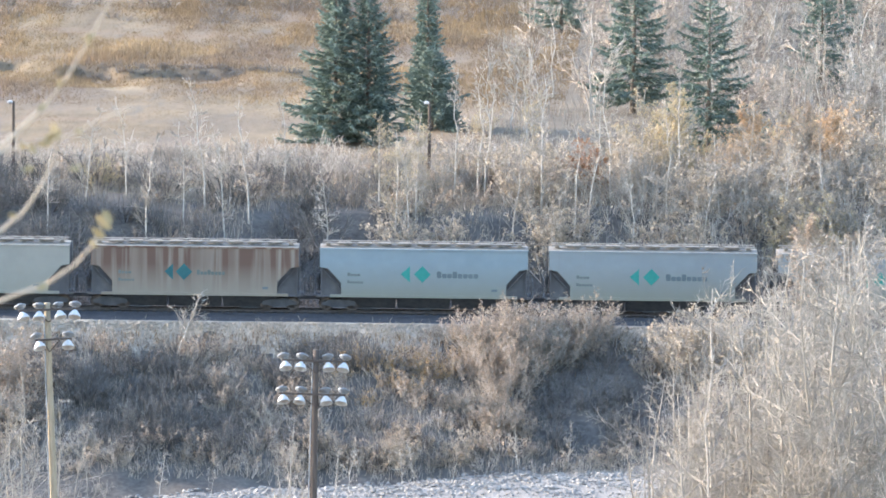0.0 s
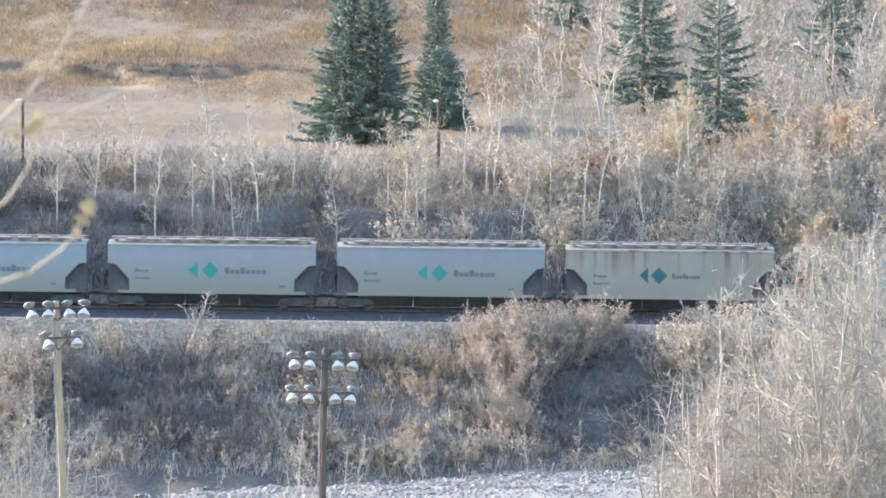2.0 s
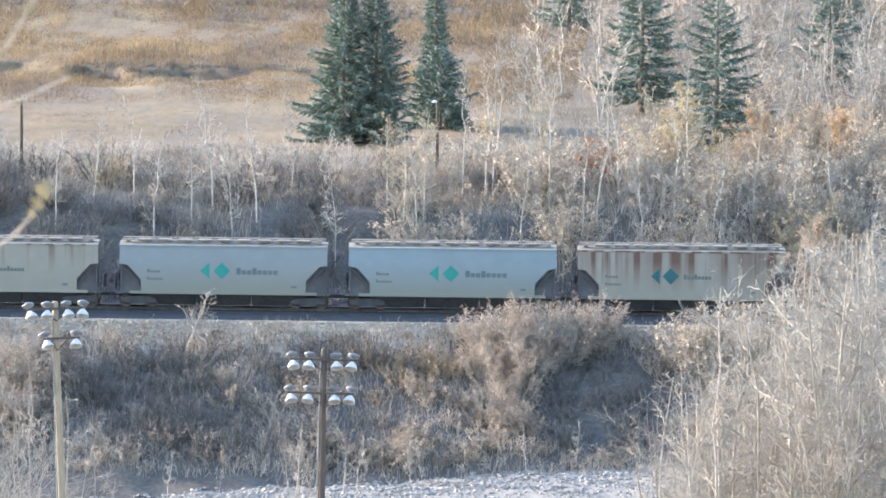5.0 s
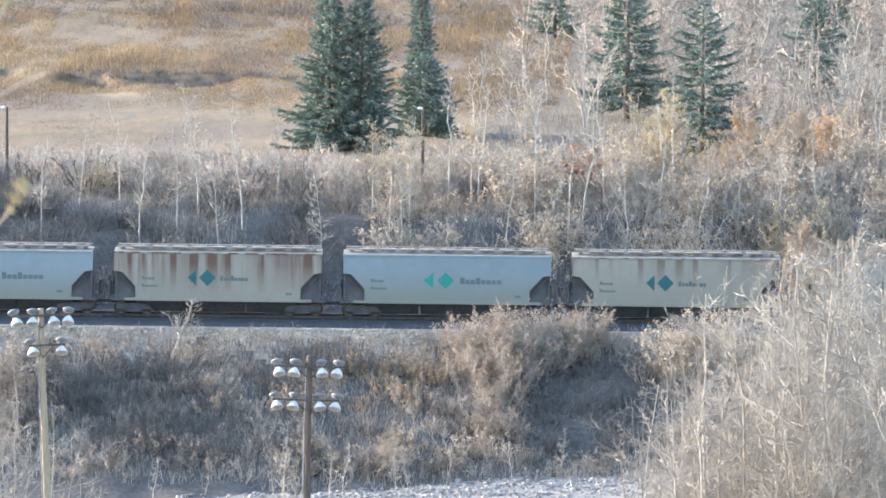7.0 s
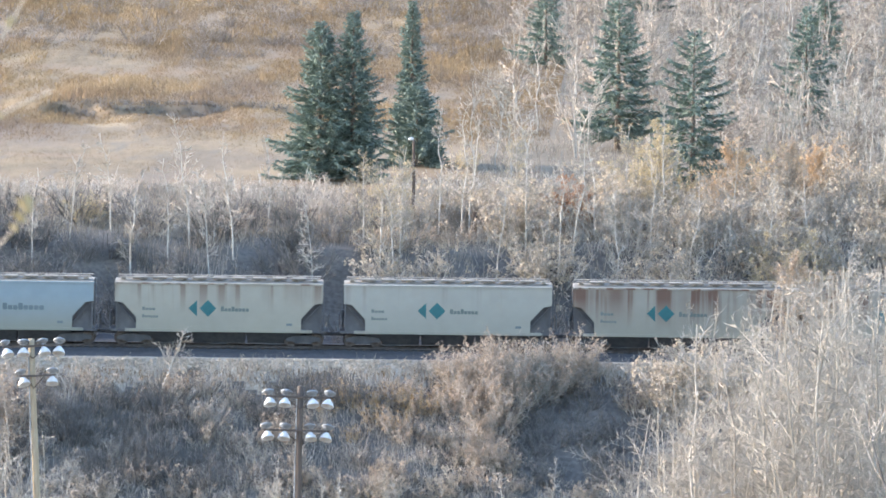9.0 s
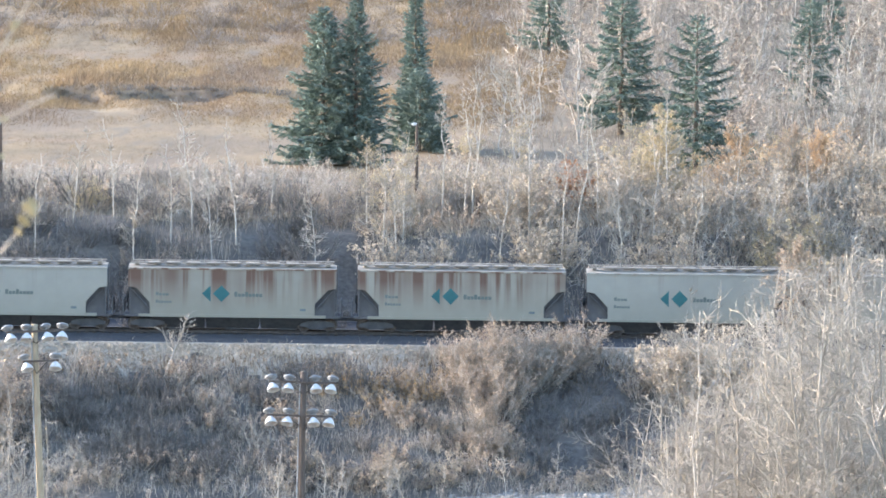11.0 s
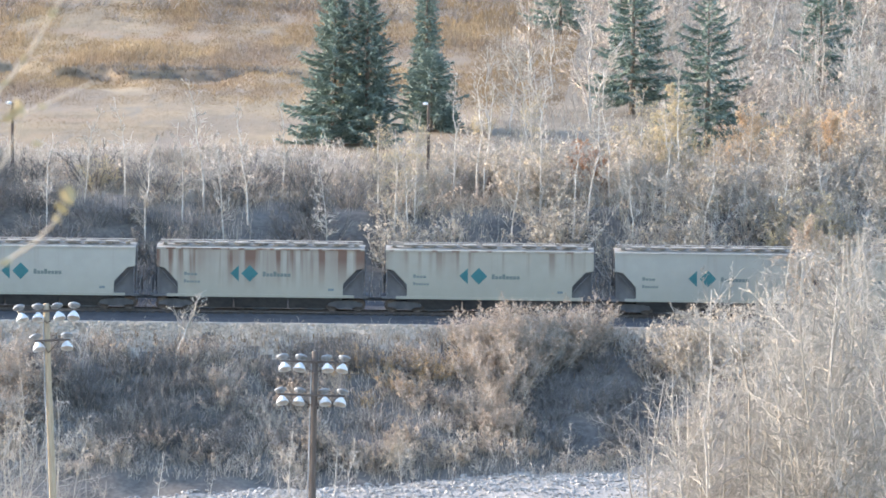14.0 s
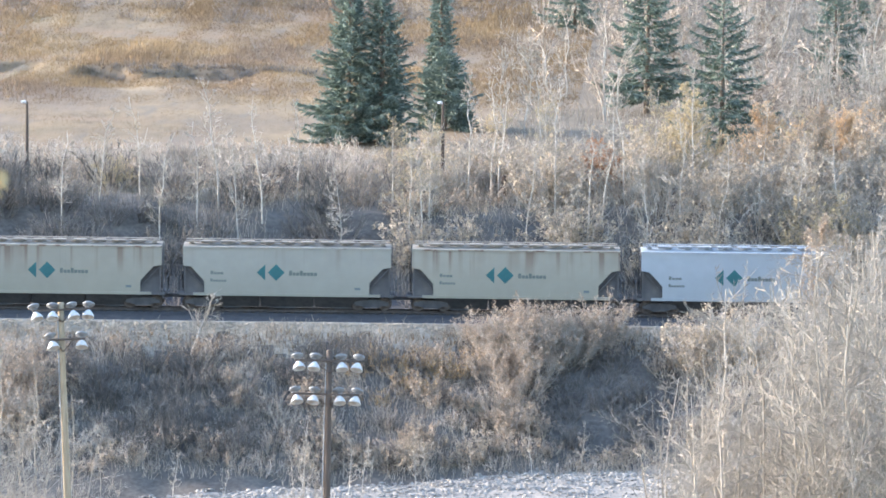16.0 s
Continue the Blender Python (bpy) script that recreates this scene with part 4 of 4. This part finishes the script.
scatter("grey_shrub", SHRUB_GREY, 110, (-38, 10), (428, 449), (0.7, 1.2), "grey leafless shrub on the slope", "shrub", "shrubs behind the railway")
# gaps keep the camera's view of rust shrubs, post and spruce open
scatter("tangled_shrub", SHRUB_PALE + SHRUB_BROWN + TAWNY_PALE + TAWNY_PALE, 160, (-4, 40), (412, 437), (0.9, 1.6), "tangled grey-brown shrub on the slope", "shrub", "shrubs behind the railway", lambda x, y: not (9.2 < x < 12.0 and 413 < y < 438) and not (1.0 < x < 5.4 and 414 < y < 430) and not (abs(x - 0.0448 * y) < 2.4 and y > 422))
scatter("brown_shrub", SHRUB_BROWN, 25, (-36, 5), (412, 440), (0.8, 1.4), "brown shrub with a few withered leaves", "shrub", "shrubs behind the railway")
# dark shrubs and brush added so the ground behind the cars looks shaded
scatter("dark_shrub", SHRUB_DARK, 34, (-44, 40), (409.0, 412.5), (0.45, 0.8), "dense dark shrub added to shade the ground behind the cars", "shrub", "shrubs behind the railway")
thicket("trackside_brush", SHADE_BRUSH, 130, (-46, 44), (404.4, 407.6), (0.42, 0.6), "dense dark brush added behind the track to darken the under-car gap")
# leafy shrubs that keep their autumn colour
for colour, x, y, s in (("yellow", 16.6, 440, 1.35), ("yellow", 17.2, 441, 1.15), ("orange", 23.1, 438, 1.1), ("orange", 22.6, 434, 0.9), ("yellow", 27.2, 441, 1.2), ("orange", 28.8, 442, 1.4), ("yellow", 26.2, 414, 1.35),
                        ("rust", 10.3, 429.6, 1.15), ("rust", 10.9, 428.8, 0.95), ("yellow", -24.5, 424, 0.65), ("orange", 31.5, 446, 0.9), ("yellow", 3.0, 470, 0.6), ("yellow", 24.8, 413, 0.9), ("tawny", 21.0, 444, 0.8), ("tawny", 14.0, 444, 0.9)):
    plant(colour + "_shrub", LEAFY[colour][0], x, y, rnd.uniform(0, 360), s, colour.replace("rust", "rust-red") + " autumn-leaved tall shrub among bare trees", "shrub", "autumn shrubs")


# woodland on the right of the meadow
def wood_off_sight(x, y):
    # no trees on the camera's sight lines to these plants
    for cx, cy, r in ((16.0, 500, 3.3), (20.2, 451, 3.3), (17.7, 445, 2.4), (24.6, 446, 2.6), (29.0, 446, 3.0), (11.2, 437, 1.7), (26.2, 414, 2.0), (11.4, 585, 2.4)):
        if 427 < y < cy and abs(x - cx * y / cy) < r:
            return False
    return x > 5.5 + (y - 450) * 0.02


scatter("bare_tree", WOOD_SET, 190, (5, 62), (446, 660), (0.6, 1.05), "bare pale grey deciduous tree on the hillside", "tree", "hillside trees", wood_off_sight, 4)
scatter("aspen_tree", ASPEN_SET, 45, (4, 45), (428, 470), (0.7, 1.0), "slender bare white-barked aspen on the slope", "tree", "aspens", wood_off_sight, 3)
thicket("hillside_brush", BRUSH, 150, (5, 55), (446, 640), (0.9, 1.6), "grey leafless brush among hillside trees", wood_off_sight)
# crooked pale trees at the edge of the wood
SNAGS = tree_set(M_ASPEN, M_ASPEN_TWIG, None, [dict(seed=110 + k, h=8.0, spread=4.6, limbs=13, twigs=4, twiglets=2, first=0.2, r=0.075, thick=1.8, stout=0.7, crook=0.05, flat=0.0) for k in range(4)])
for x, y, s in ((3.6, 468, 0.85), (5.4, 476, 0.9), (6.6, 470, 1.0), (8.2, 486, 0.9), (9.4, 515, 1.0), (19.0, 505, 1.1), (24.5, 500, 1.1), (27.0, 490, 1.1), (31.0, 505, 1.15), (29.0, 530, 1.2), (34.5, 500, 1.1),
                (22.4, 478, 0.95), (25.8, 476, 0.9), (28.4, 470, 0.9), (32.2, 482, 1.0), (36.0, 488, 1.0), (12.6, 496, 0.9), (13.4, 540, 1.1), (26.4, 540, 1.2), (33.6, 545, 1.2), (37.4, 530, 1.1), (30.4, 462, 0.8), (23.8, 520, 1.1)):
    plant("bare_tree", rnd.choice(SNAGS), x, y, rnd.uniform(0, 360), s, "crooked bare white-limbed tree at the wood's edge", "tree", "hillside trees", rnd.uniform(-8, 8))
# meadow shrubs
scatter("dark_shrub", SHRUB_DARK, 60, (-32, -9), (535, 540), (0.18, 0.40), "low dark shrub along a grassy ledge", "shrub", "meadow shrubs")
thicket("meadow_brush", SCRUB, 420, (-58, 12), (592, 725), (0.5, 1.2), "low grey brush in dry grass")

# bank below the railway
scatter("dark_shrub", SHRUB_DARK, 55, (-34, -4), (376, 388), (0.6, 1.1), "dense leafless shrub, coloured dark for shade on the bank", "shrub", "bank shrubs")
scatter("brown_shrub", SHRUB_BROWN, 120, (-36, 30), (376, 391), (0.5, 1.15), "brown shrub with withered leaves on the bank", "shrub", "bank shrubs")
scatter("grey_shrub", SHRUB_GREY, 80, (-36, 34), (374, 390), (0.45, 0.9), "grey leafless shrub on the bank", "shrub", "bank shrubs")
scatter("pale_shrub", SHRUB_PALE + WILLOW, 22, (2.0, 9.8), (388.0, 391.0), (0.9, 1.2), "tall pale leafless willow shrub beside the track", "shrub", "willow shrubs")
scatter("pale_shrub", SHRUB_PALE + TAWNY_PALE, 18, (15, 25), (386, 390.5), (1.0, 1.45), "tall pale leafless willow shrub beside the track", "shrub", "willow shrubs")
scatter("pale_shrub", SHRUB_PALE + SHRUB_GREY, 40, (-34, 14), (375.5, 389), (0.35, 0.7), "pale leafless shrub on the bank", "shrub", "willow shrubs")
for x, y, s in ((-5.6, 387.2, 0.5), (-4.0, 386.5, 0.55), (-2.4, 387.6, 0.5), (-0.8, 386.4, 0.6), (0.4, 385.6, 0.55), (-3.2, 384.8, 0.5), (-1.6, 384.2, 0.5), (-6.6, 386.0, 0.4), (0.9, 387.8, 0.5), (-4.8, 383.0, 0.45)):
    plant("orange_shrub", LEAFY["tawny"][0], x, y, rnd.uniform(0, 360), s, "low tawny leafy shrub on the bank", "shrub", "autumn shrubs")
for x, y, s in ((-17.8, 371, 0.36), (-6.6, 369, 0.42), (-5.8, 371, 0.40), (-2.4, 370, 0.40), (-1.6, 372, 0.33), (5.0, 374, 0.36), (8.2, 375, 0.38), (0.8, 372.5, 0.28), (-9.6, 370, 0.45), (-14.5, 371, 0.25)):
    plant("aspen_sapling", rnd.choice(ASPEN_SET), x, y, rnd.uniform(0, 360), s, "slender bare sapling beside the gravel bar", "tree", "saplings", rnd.uniform(-6, 6))
thicket("hollow_brush", SHADE_BRUSH, 215, (-26, 15), (375, 391), (0.35, 0.68), "dense dark leafless brush standing in for shade on the bank", lambda x, y: bool(shade_patch(x, y)))
for x, y, s in ((-19.9, 380.6, 0.62), (-14.4, 385.5, 0.62), (-12.6, 383.0, 0.7), (-11.0, 380.6, 0.7), (-16.4, 388.2, 0.55), (-9.6, 386.0, 0.6), (-22.6, 377.6, 0.6)):
    plant("pale_shrub", rnd.choice(SHRUB_PALE), x, y, rnd.uniform(0, 360), s, "round pale leafless shrub on the bank", "shrub", "willow shrubs")
scatter("brown_shrub", SHRUB_BROWN + TAWNY_PALE, 46, (-28, 12), (374.6, 379), (0.4, 0.75), "brown shrub with withered leaves at the bank's foot", "shrub", "bank shrubs", lambda x, y: y > 375.2 + 0.135 * x)
# leaning dead sapling in front of the track
plant("dead_sapling", tree_set(M_ASPEN, M_ASPEN_TWIG, None, [dict(seed=77, h=4.6, spread=2.4, limbs=24, twigs=4, twiglets=3, first=0.38, r=0.055, thick=1.3, flat=-0.1, wild=0.25)])[0],
      -17.6, 389.6, 30, 1.0, "leaning pale dead sapling beside the track", "tree", "", 24)
# tall bare poplars nearer to the camera: placed and sized to fit a crest in its view that falls towards the gravel bar
CREST_X = (9.4, 11.2, 13.2, 15.0, 17.4, 18.6, 20.7, 23.3, 26.0)
CREST_Z = (2.2, 5.4, 6.6, 9.6, 11.4, 12.7, 13.1, 13.8, 14.2)
POPLAR_LABEL = "bare pale grey poplar with dense fine twigs"
grove = random.Random(12)
for k in range(64):
    at = 11.4 + 14.8 * ((k * 0.618034) % 1.0) ** 0.8
    y = grove.uniform(292, 344)
    drop = 0.0 if k % 3 == 0 or (at > 18.2 and k % 2) else grove.uniform(0.6, 5.0)
    crest = float(np.interp(at, CREST_X, CREST_Z)) - drop
    x, peak = at * y / 310, EYE_Z - (EYE_Z - crest) * y / 310
    plant("poplar_tree", POPLAR_SET[k % 7], x, y, grove.uniform(0, 360), (peak - float(ground(x, y))) / 17.3, POPLAR_LABEL, "tree", "poplars", grove.uniform(-5, 5))
for x, y, s in ((-24, 310, 0.92), (-22.9, 296, 0.90), (-22.2, 312, 0.84), (-25.5, 304, 0.95), (-19.8, 312, 0.62), (-21.6, 300, 0.66), (-20.8, 320, 0.72), (-23.6, 292, 0.72), (-18.6, 304, 0.50), (-8.9, 340, 0.54), (-7.6, 336, 0.40)):
    plant("poplar_tree", POPLAR_SET[grove.randrange(7)], x, y, grove.uniform(0, 360), s, POPLAR_LABEL, "tree", "poplars", grove.uniform(-4, 4))
EDGE_SET = tree_set(M_WOOD_BARK, M_PALE_TWIG, None, [dict(seed=160 + k, h=12.0, spread=3.6, limbs=20, twigs=3, twiglets=3, first=0.3, r=0.07, thick=1.05, stout=0.42, crook=0.012, flat=0.15, lift=0.05, wild=0.10) for k in range(3)])
for k, (x, y, peak) in enumerate(((11.0, 300, 6.7), (12.8, 298, 7.5), (14.5, 302, 11.2), (16.2, 299, 10.4), (11.9, 303, 5.6), (17.6, 296, 11.6), (13.6, 295, 8.4), (20.2, 294, 12.4))):
    plant("poplar_tree", EDGE_SET[k % 3], x, y, 70 * k, (peak - float(ground(x, y))) / 12.2, "slender bare pale poplar at the edge of the grove", "tree", "poplars", grove.uniform(-6, 6))
thicket("willow_thicket", shrub_set(M_TAN_TWIG, None, [dict(seed=140 + k, h=3.0, w=2.6, stems=16, twigs=5, twiglets=2, wild=0.4, thick=0.75) for k in range(3)]), 80, (11.5, 30), (312, 342), (2.0, 2.9),
        "tan leafless willow thicket below the poplars", lambda x, y: x > 11.8 * y / 310)


DARK_POPLAR = tree_set(M_SHRUB_DARK, M_SHRUB, M_LEAF_BROWN, [dict(seed=47, h=17.0, spread=7.5, limbs=26, twigs=4, twiglets=3, first=0.15, r=0.17, thick=1.4, stout=0.6, crook=0.03, flat=0.0, stems=2)])[0]
for x, y, s, a in ((23.6, 282, 0.98, 40), (20.6, 278, 0.70, 150)):
    plant("poplar_tree", DARK_POPLAR, x, y, a, s, "bare poplar with dark crooked limbs", "tree", "poplars", -5)

# young trees that keep their leaves
LEAF_TREES = {
    "yellow": tree_set(M_ASPEN, M_ASPEN_TWIG, M_LEAF_YELLOW, [dict(seed=130, h=7.5, spread=3.0, limbs=34, twigs=6, twiglets=3, first=0.08, r=0.07, leaf=5200, leaf_size=0.12, flat=0.2)])[0],
    "orange": tree_set(M_ASPEN, M_ASPEN_TWIG, M_LEAF_ORANGE, [dict(seed=131, h=7.0, spread=3.6, limbs=34, twigs=6, twiglets=3, first=0.08, r=0.07, leaf=5200, leaf_size=0.12, flat=0.2)])[0],
    "tan": tree_set(M_PALE_TWIG, M_PALE_TWIG, M_LEAF_BROWN, [dict(seed=132, h=8.5, spread=3.6, limbs=36, twigs=6, twiglets=3, first=0.08, r=0.08, leaf=5200, leaf_size=0.12, flat=0.2)])[0],
}
for colour, x, y, a, s in (("yellow", 16.6, 431, 0, 1.0), ("yellow", 17.0, 433, 90, 0.85), ("orange", 22.4, 430, 50, 0.92), ("tan", 26.4, 430, 10, 0.72), ("orange", 28.4, 432, 200, 0.72),
                           ("tan", 24.4, 391.6, 0, 1.0), ("tan", 25.4, 391.2, 130, 0.9), ("tan", 27.6, 391, 220, 0.9)):
    plant("autumn_tree", LEAF_TREES[colour], x, y, a, s, "young tree with fine " + colour + " autumn leaves", "tree", "autumn trees")
# dense willows that shade the bank; the five at the left edge are added only for that
pick = random.Random(21)
for x, y, s in ((3.4, 384.5, 1.0), (4.2, 382.5, 0.95), (2.8, 382.0, 0.8), (3.8, 386.4, 1.1), (4.8, 385.0, 1.05), (2.2, 386.0, 0.9), (3.6, 380.0, 0.8), (4.6, 379.6, 0.75), (5.2, 387.4, 1.1),
                (-28.4, 380.5, 1.1), (-27.8, 383.5, 1.25), (-29.2, 385.0, 1.2), (-27.6, 386.4, 1.1), (-29.4, 382.0, 1.15)):
    plant("pale_shrub", pick.choice(WILLOW), x, y, pick.uniform(0, 360), s, "dense pale willow shrub with withered leaves", "shrub", "willow shrubs")


# ---------------------------------------------------------------- grass, weeds and stones
def build_stuff():
    rng = np.random.default_rng(3)
    n = 330000
    x, y = rng.uniform(-56, 14, n), 447 + 250 * rng.uniform(0, 1, n) ** 1.2
    keep = x < 8 + (y - 450) * 0.04
    x, y = x[keep], y[keep]
    k = len(x)
    drift = np.array([noise.noise((a * 0.10, b * 0.03, 0.0)) + 0.6 * noise.noise((a * 0.4, b * 0.09, 7.0)) for a, b in zip(x, y)])
    tall = np.interp(y, [447, 500, 512, 540, 700], [0.10, 0.10, 0.35, 0.55, 0.7])
    h = tall * rng.uniform(0.3, 1.0, k) * np.clip(0.75 + 0.9 * drift, 0.2, 1.6)
    w, a = rng.uniform(0.015, 0.05, k) + 0.03 * h, rng.uniform(0, math.pi, k)
    z = ground(x, y) - 0.03
    lean = rng.normal(size=(k, 2)) * 0.12
    v = np.stack([np.stack([x - w * np.cos(a), y - w * np.sin(a), z], 1), np.stack([x + w * np.cos(a), y + w * np.sin(a), z], 1),
                  np.stack([x + lean[:, 0], y + lean[:, 1], z + h], 1)], 1).reshape(-1, 3)
    g = Geo()
    g.add(v, np.arange(3 * k).reshape(-1, 3))
    tagged(part("meadow_grass", g, M_GRASS), "dry tan meadow grass on the hillside", "grass", kind="stuff")
    for xr, yr, n, hh, name, label in (((-40, 40), (374, 392.5), 15000, (0.3, 1.0), "bank_weeds", "dry brown weeds on the railway bank"),
                                       ((-40, 45), (408.5, 450), 21000, (0.4, 1.3), "slope_weeds", "dry brown weeds behind the railway"),
                                       ((4, 62), (446, 660), 12000, (0.4, 1.3), "wood_weeds", "dry undergrowth below the hillside trees")):
        x, y = rng.uniform(*xr, n), rng.uniform(*yr, n)
        keep = ~(shade_patch(x, y) & ((y > 405) | (x > 0)))
        x, y = x[keep], y[keep]
        n = len(x)
        z = ground(x, y) - 0.03
        p0 = np.stack([x, y, z], 1)
        p1 = p0 + np.stack([rng.normal(size=n) * 0.2, rng.normal(size=n) * 0.2, rng.uniform(*hh, n)], 1)
        g = Geo()
        g.rods(p0, p1, 0.022, None)
        s, e = sprout(rng, p0, p1, 2, 0.4, 0.5, 0.6, 0.2)
        g.rods(s, e, 0.014, None)
        tagged(part(name, g, M_WEED), label, "weeds", kind="stuff")
    n = 5500
    x, y = rng.uniform(-36, 36, n), 392.0 - np.abs(rng.normal(size=n)) * 2.6
    z, w, h, a = ground(x, y) - 0.03, rng.uniform(0.02, 0.05, n), rng.uniform(0.12, 0.5, n), rng.uniform(0, 3.14, n)
    lean = rng.normal(size=(n, 2)) * 0.12
    g = Geo()
    g.add(np.stack([np.stack([x - w * np.cos(a), y - w * np.sin(a), z], 1), np.stack([x + w * np.cos(a), y + w * np.sin(a), z], 1),
                    np.stack([x + lean[:, 0], y + lean[:, 1], z + h], 1)], 1).reshape(-1, 3), np.arange(3 * n).reshape(-1, 3))
    tagged(part("crest_grass", g, M_GRASS), "tufts of dry grass along the bank's crest", "grass", kind="stuff")
    g = Geo()
    ico = [(0, 0, 1), (0.89, 0, 0.45), (0.28, 0.85, 0.45), (-0.72, 0.53, 0.45), (-0.72, -0.53, 0.45), (0.28, -0.85, 0.45),
           (0.72, 0.53, -0.45), (-0.28, 0.85, -0.45), (-0.89, 0, -0.45), (-0.28, -0.85, -0.45), (0.72, -0.53, -0.45), (0, 0, -1)]
    tri = [(0, 1, 2), (0, 2, 3), (0, 3, 4), (0, 4, 5), (0, 5, 1), (1, 6, 2), (2, 7, 3), (3, 8, 4), (4, 9, 5), (5, 10, 1),
           (2, 6, 7), (3, 7, 8), (4, 8, 9), (5, 9, 10), (1, 10, 6), (11, 7, 6), (11, 8, 7), (11, 9, 8), (11, 10, 9), (11, 6, 10)]
    ico, tri = np.array(ico), np.array(tri)

    def stones(n, x, y, size, sink):
        z = ground(x, y)
        v = ico[None] * (size[:, None, None] * rng.uniform(0.6, 1.3, (n, 12, 1))) * [1.2, 1.0, 0.75] + np.stack([x, y, z + size * sink], 1)[:, None]
        g.add(v.reshape(-1, 3), (tri[None] + 12 * np.arange(n)[:, None, None]).reshape(-1, 3))

    n = 12500
    x = rng.uniform(-30, 30, n)
    stones(n, x, 374.6 + 0.135 * x - np.abs(rng.normal(size=n)) * 8, 0.03 + 0.13 * rng.random(n) ** 3, 0.3)
    tagged(part("bar_stones", g, M_ROCK), "pale grey stones of the gravel bar", "stones", kind="stuff")
    g = Geo()
    n = 9000
    stones(n, rng.uniform(-34, 34, n), 393.7 - np.abs(rng.normal(size=n)) * 1.1, 0.03 + 0.07 * rng.random(n) ** 2, 0.4)
    tagged(part("shoulder_stones", g, M_BALLAST), "loose grey ballast stones on the track shoulder", "stones", kind="stuff")


build_stuff()


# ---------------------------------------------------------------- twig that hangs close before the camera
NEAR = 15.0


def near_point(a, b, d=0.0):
    """A place in the twig's plane, fitted to the camera's view: a to the right and b down, in hundredths of the view's
    width (2.25 cm).
    """
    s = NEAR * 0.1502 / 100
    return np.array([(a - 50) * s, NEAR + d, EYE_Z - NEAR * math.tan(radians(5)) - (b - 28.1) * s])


def build_twig():
    twig = tagged(new("hanging_twig"), "pale bare twig with few withered yellow leaves", "twig")
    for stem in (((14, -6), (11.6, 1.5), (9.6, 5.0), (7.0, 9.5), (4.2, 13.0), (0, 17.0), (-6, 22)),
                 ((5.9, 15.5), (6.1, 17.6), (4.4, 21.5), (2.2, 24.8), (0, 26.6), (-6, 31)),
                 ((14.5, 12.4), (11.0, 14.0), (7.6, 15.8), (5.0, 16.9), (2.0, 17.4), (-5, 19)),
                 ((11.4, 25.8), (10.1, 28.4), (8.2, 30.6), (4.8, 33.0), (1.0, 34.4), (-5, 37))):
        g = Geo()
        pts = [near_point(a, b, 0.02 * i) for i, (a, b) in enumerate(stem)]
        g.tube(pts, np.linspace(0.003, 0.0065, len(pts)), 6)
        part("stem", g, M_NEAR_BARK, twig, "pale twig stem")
    rng = np.random.default_rng(5)
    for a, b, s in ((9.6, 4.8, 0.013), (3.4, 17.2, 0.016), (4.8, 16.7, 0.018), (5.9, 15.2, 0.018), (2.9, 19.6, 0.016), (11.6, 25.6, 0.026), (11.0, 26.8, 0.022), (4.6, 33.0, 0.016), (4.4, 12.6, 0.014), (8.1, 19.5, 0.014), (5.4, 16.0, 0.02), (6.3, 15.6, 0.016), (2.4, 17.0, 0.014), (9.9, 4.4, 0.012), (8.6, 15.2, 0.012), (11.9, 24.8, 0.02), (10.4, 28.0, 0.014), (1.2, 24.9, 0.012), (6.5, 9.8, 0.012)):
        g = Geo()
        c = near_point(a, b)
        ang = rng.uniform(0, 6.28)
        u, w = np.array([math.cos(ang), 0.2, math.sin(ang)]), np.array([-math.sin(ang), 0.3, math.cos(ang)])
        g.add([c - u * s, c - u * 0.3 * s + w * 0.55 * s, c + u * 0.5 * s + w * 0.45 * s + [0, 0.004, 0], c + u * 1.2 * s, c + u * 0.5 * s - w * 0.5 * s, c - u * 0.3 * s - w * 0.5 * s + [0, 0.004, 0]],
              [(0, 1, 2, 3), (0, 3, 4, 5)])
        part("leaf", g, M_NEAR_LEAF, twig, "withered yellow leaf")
    return twig


TWIG = build_twig()


# ---------------------------------------------------------------- what moves
def train_way(t):
    """Metres that the train has rolled to the left."""
    return 15.286 * t - 0.00498 * t * t


def motions():
    for car, k in CARS:
        x0 = -9.05 + (k - 0.5) * CAR_PITCH
        walk(car, [(t, pose(x0 - train_way(t), 400, 0)) for t in (0, 2, 4, 6, 8, 10, 12, 14, 16)])
        for wheel in car.children_recursive:
            if wheel.name.startswith("wheelset"):
                dx, dy, dz = wheel.location
                walk(wheel, [(i / FPS, pose(dx, dy, dz, 0, -math.degrees(train_way(i / FPS) / 0.457), 0)) for i in range(16 * FPS + 1)])
    # the twig sways to match its drift in the camera's view: metres to the right and up
    sway = [(0, 0.0, 0.0), (0.5, 0.0, 0.002), (1.0, -0.023, 0.009), (1.5, -0.042, 0.017), (2.0, -0.065, 0.028), (2.5, -0.073, 0.033), (3.0, -0.091, 0.038),
            (3.5, -0.135, 0.051), (3.7, -0.142, 0.054), (4.8, -0.17, 0.07), (5.8, -0.193, 0.074), (6.5, -0.19, 0.084), (7.0, -0.196, 0.10), (7.5, -0.174, 0.125), (8.0, -0.169, 0.136), (9.2, -0.16, 0.13),
            (10.5, -0.15, 0.10), (11.0, -0.159, 0.085), (12.0, -0.14, 0.083), (12.5, -0.128, 0.082), (13.0, -0.154, 0.079), (13.5, -0.12, 0.072), (14.0, -0.092, 0.065), (14.5, -0.049, 0.056),
            (15.0, -0.164, 0.089), (15.5, -0.227, 0.095), (16.0, -0.30, 0.10)]
    walk(TWIG, [(t, pose(dx, 0, dz)) for t, dx, dz in sway])


motions()
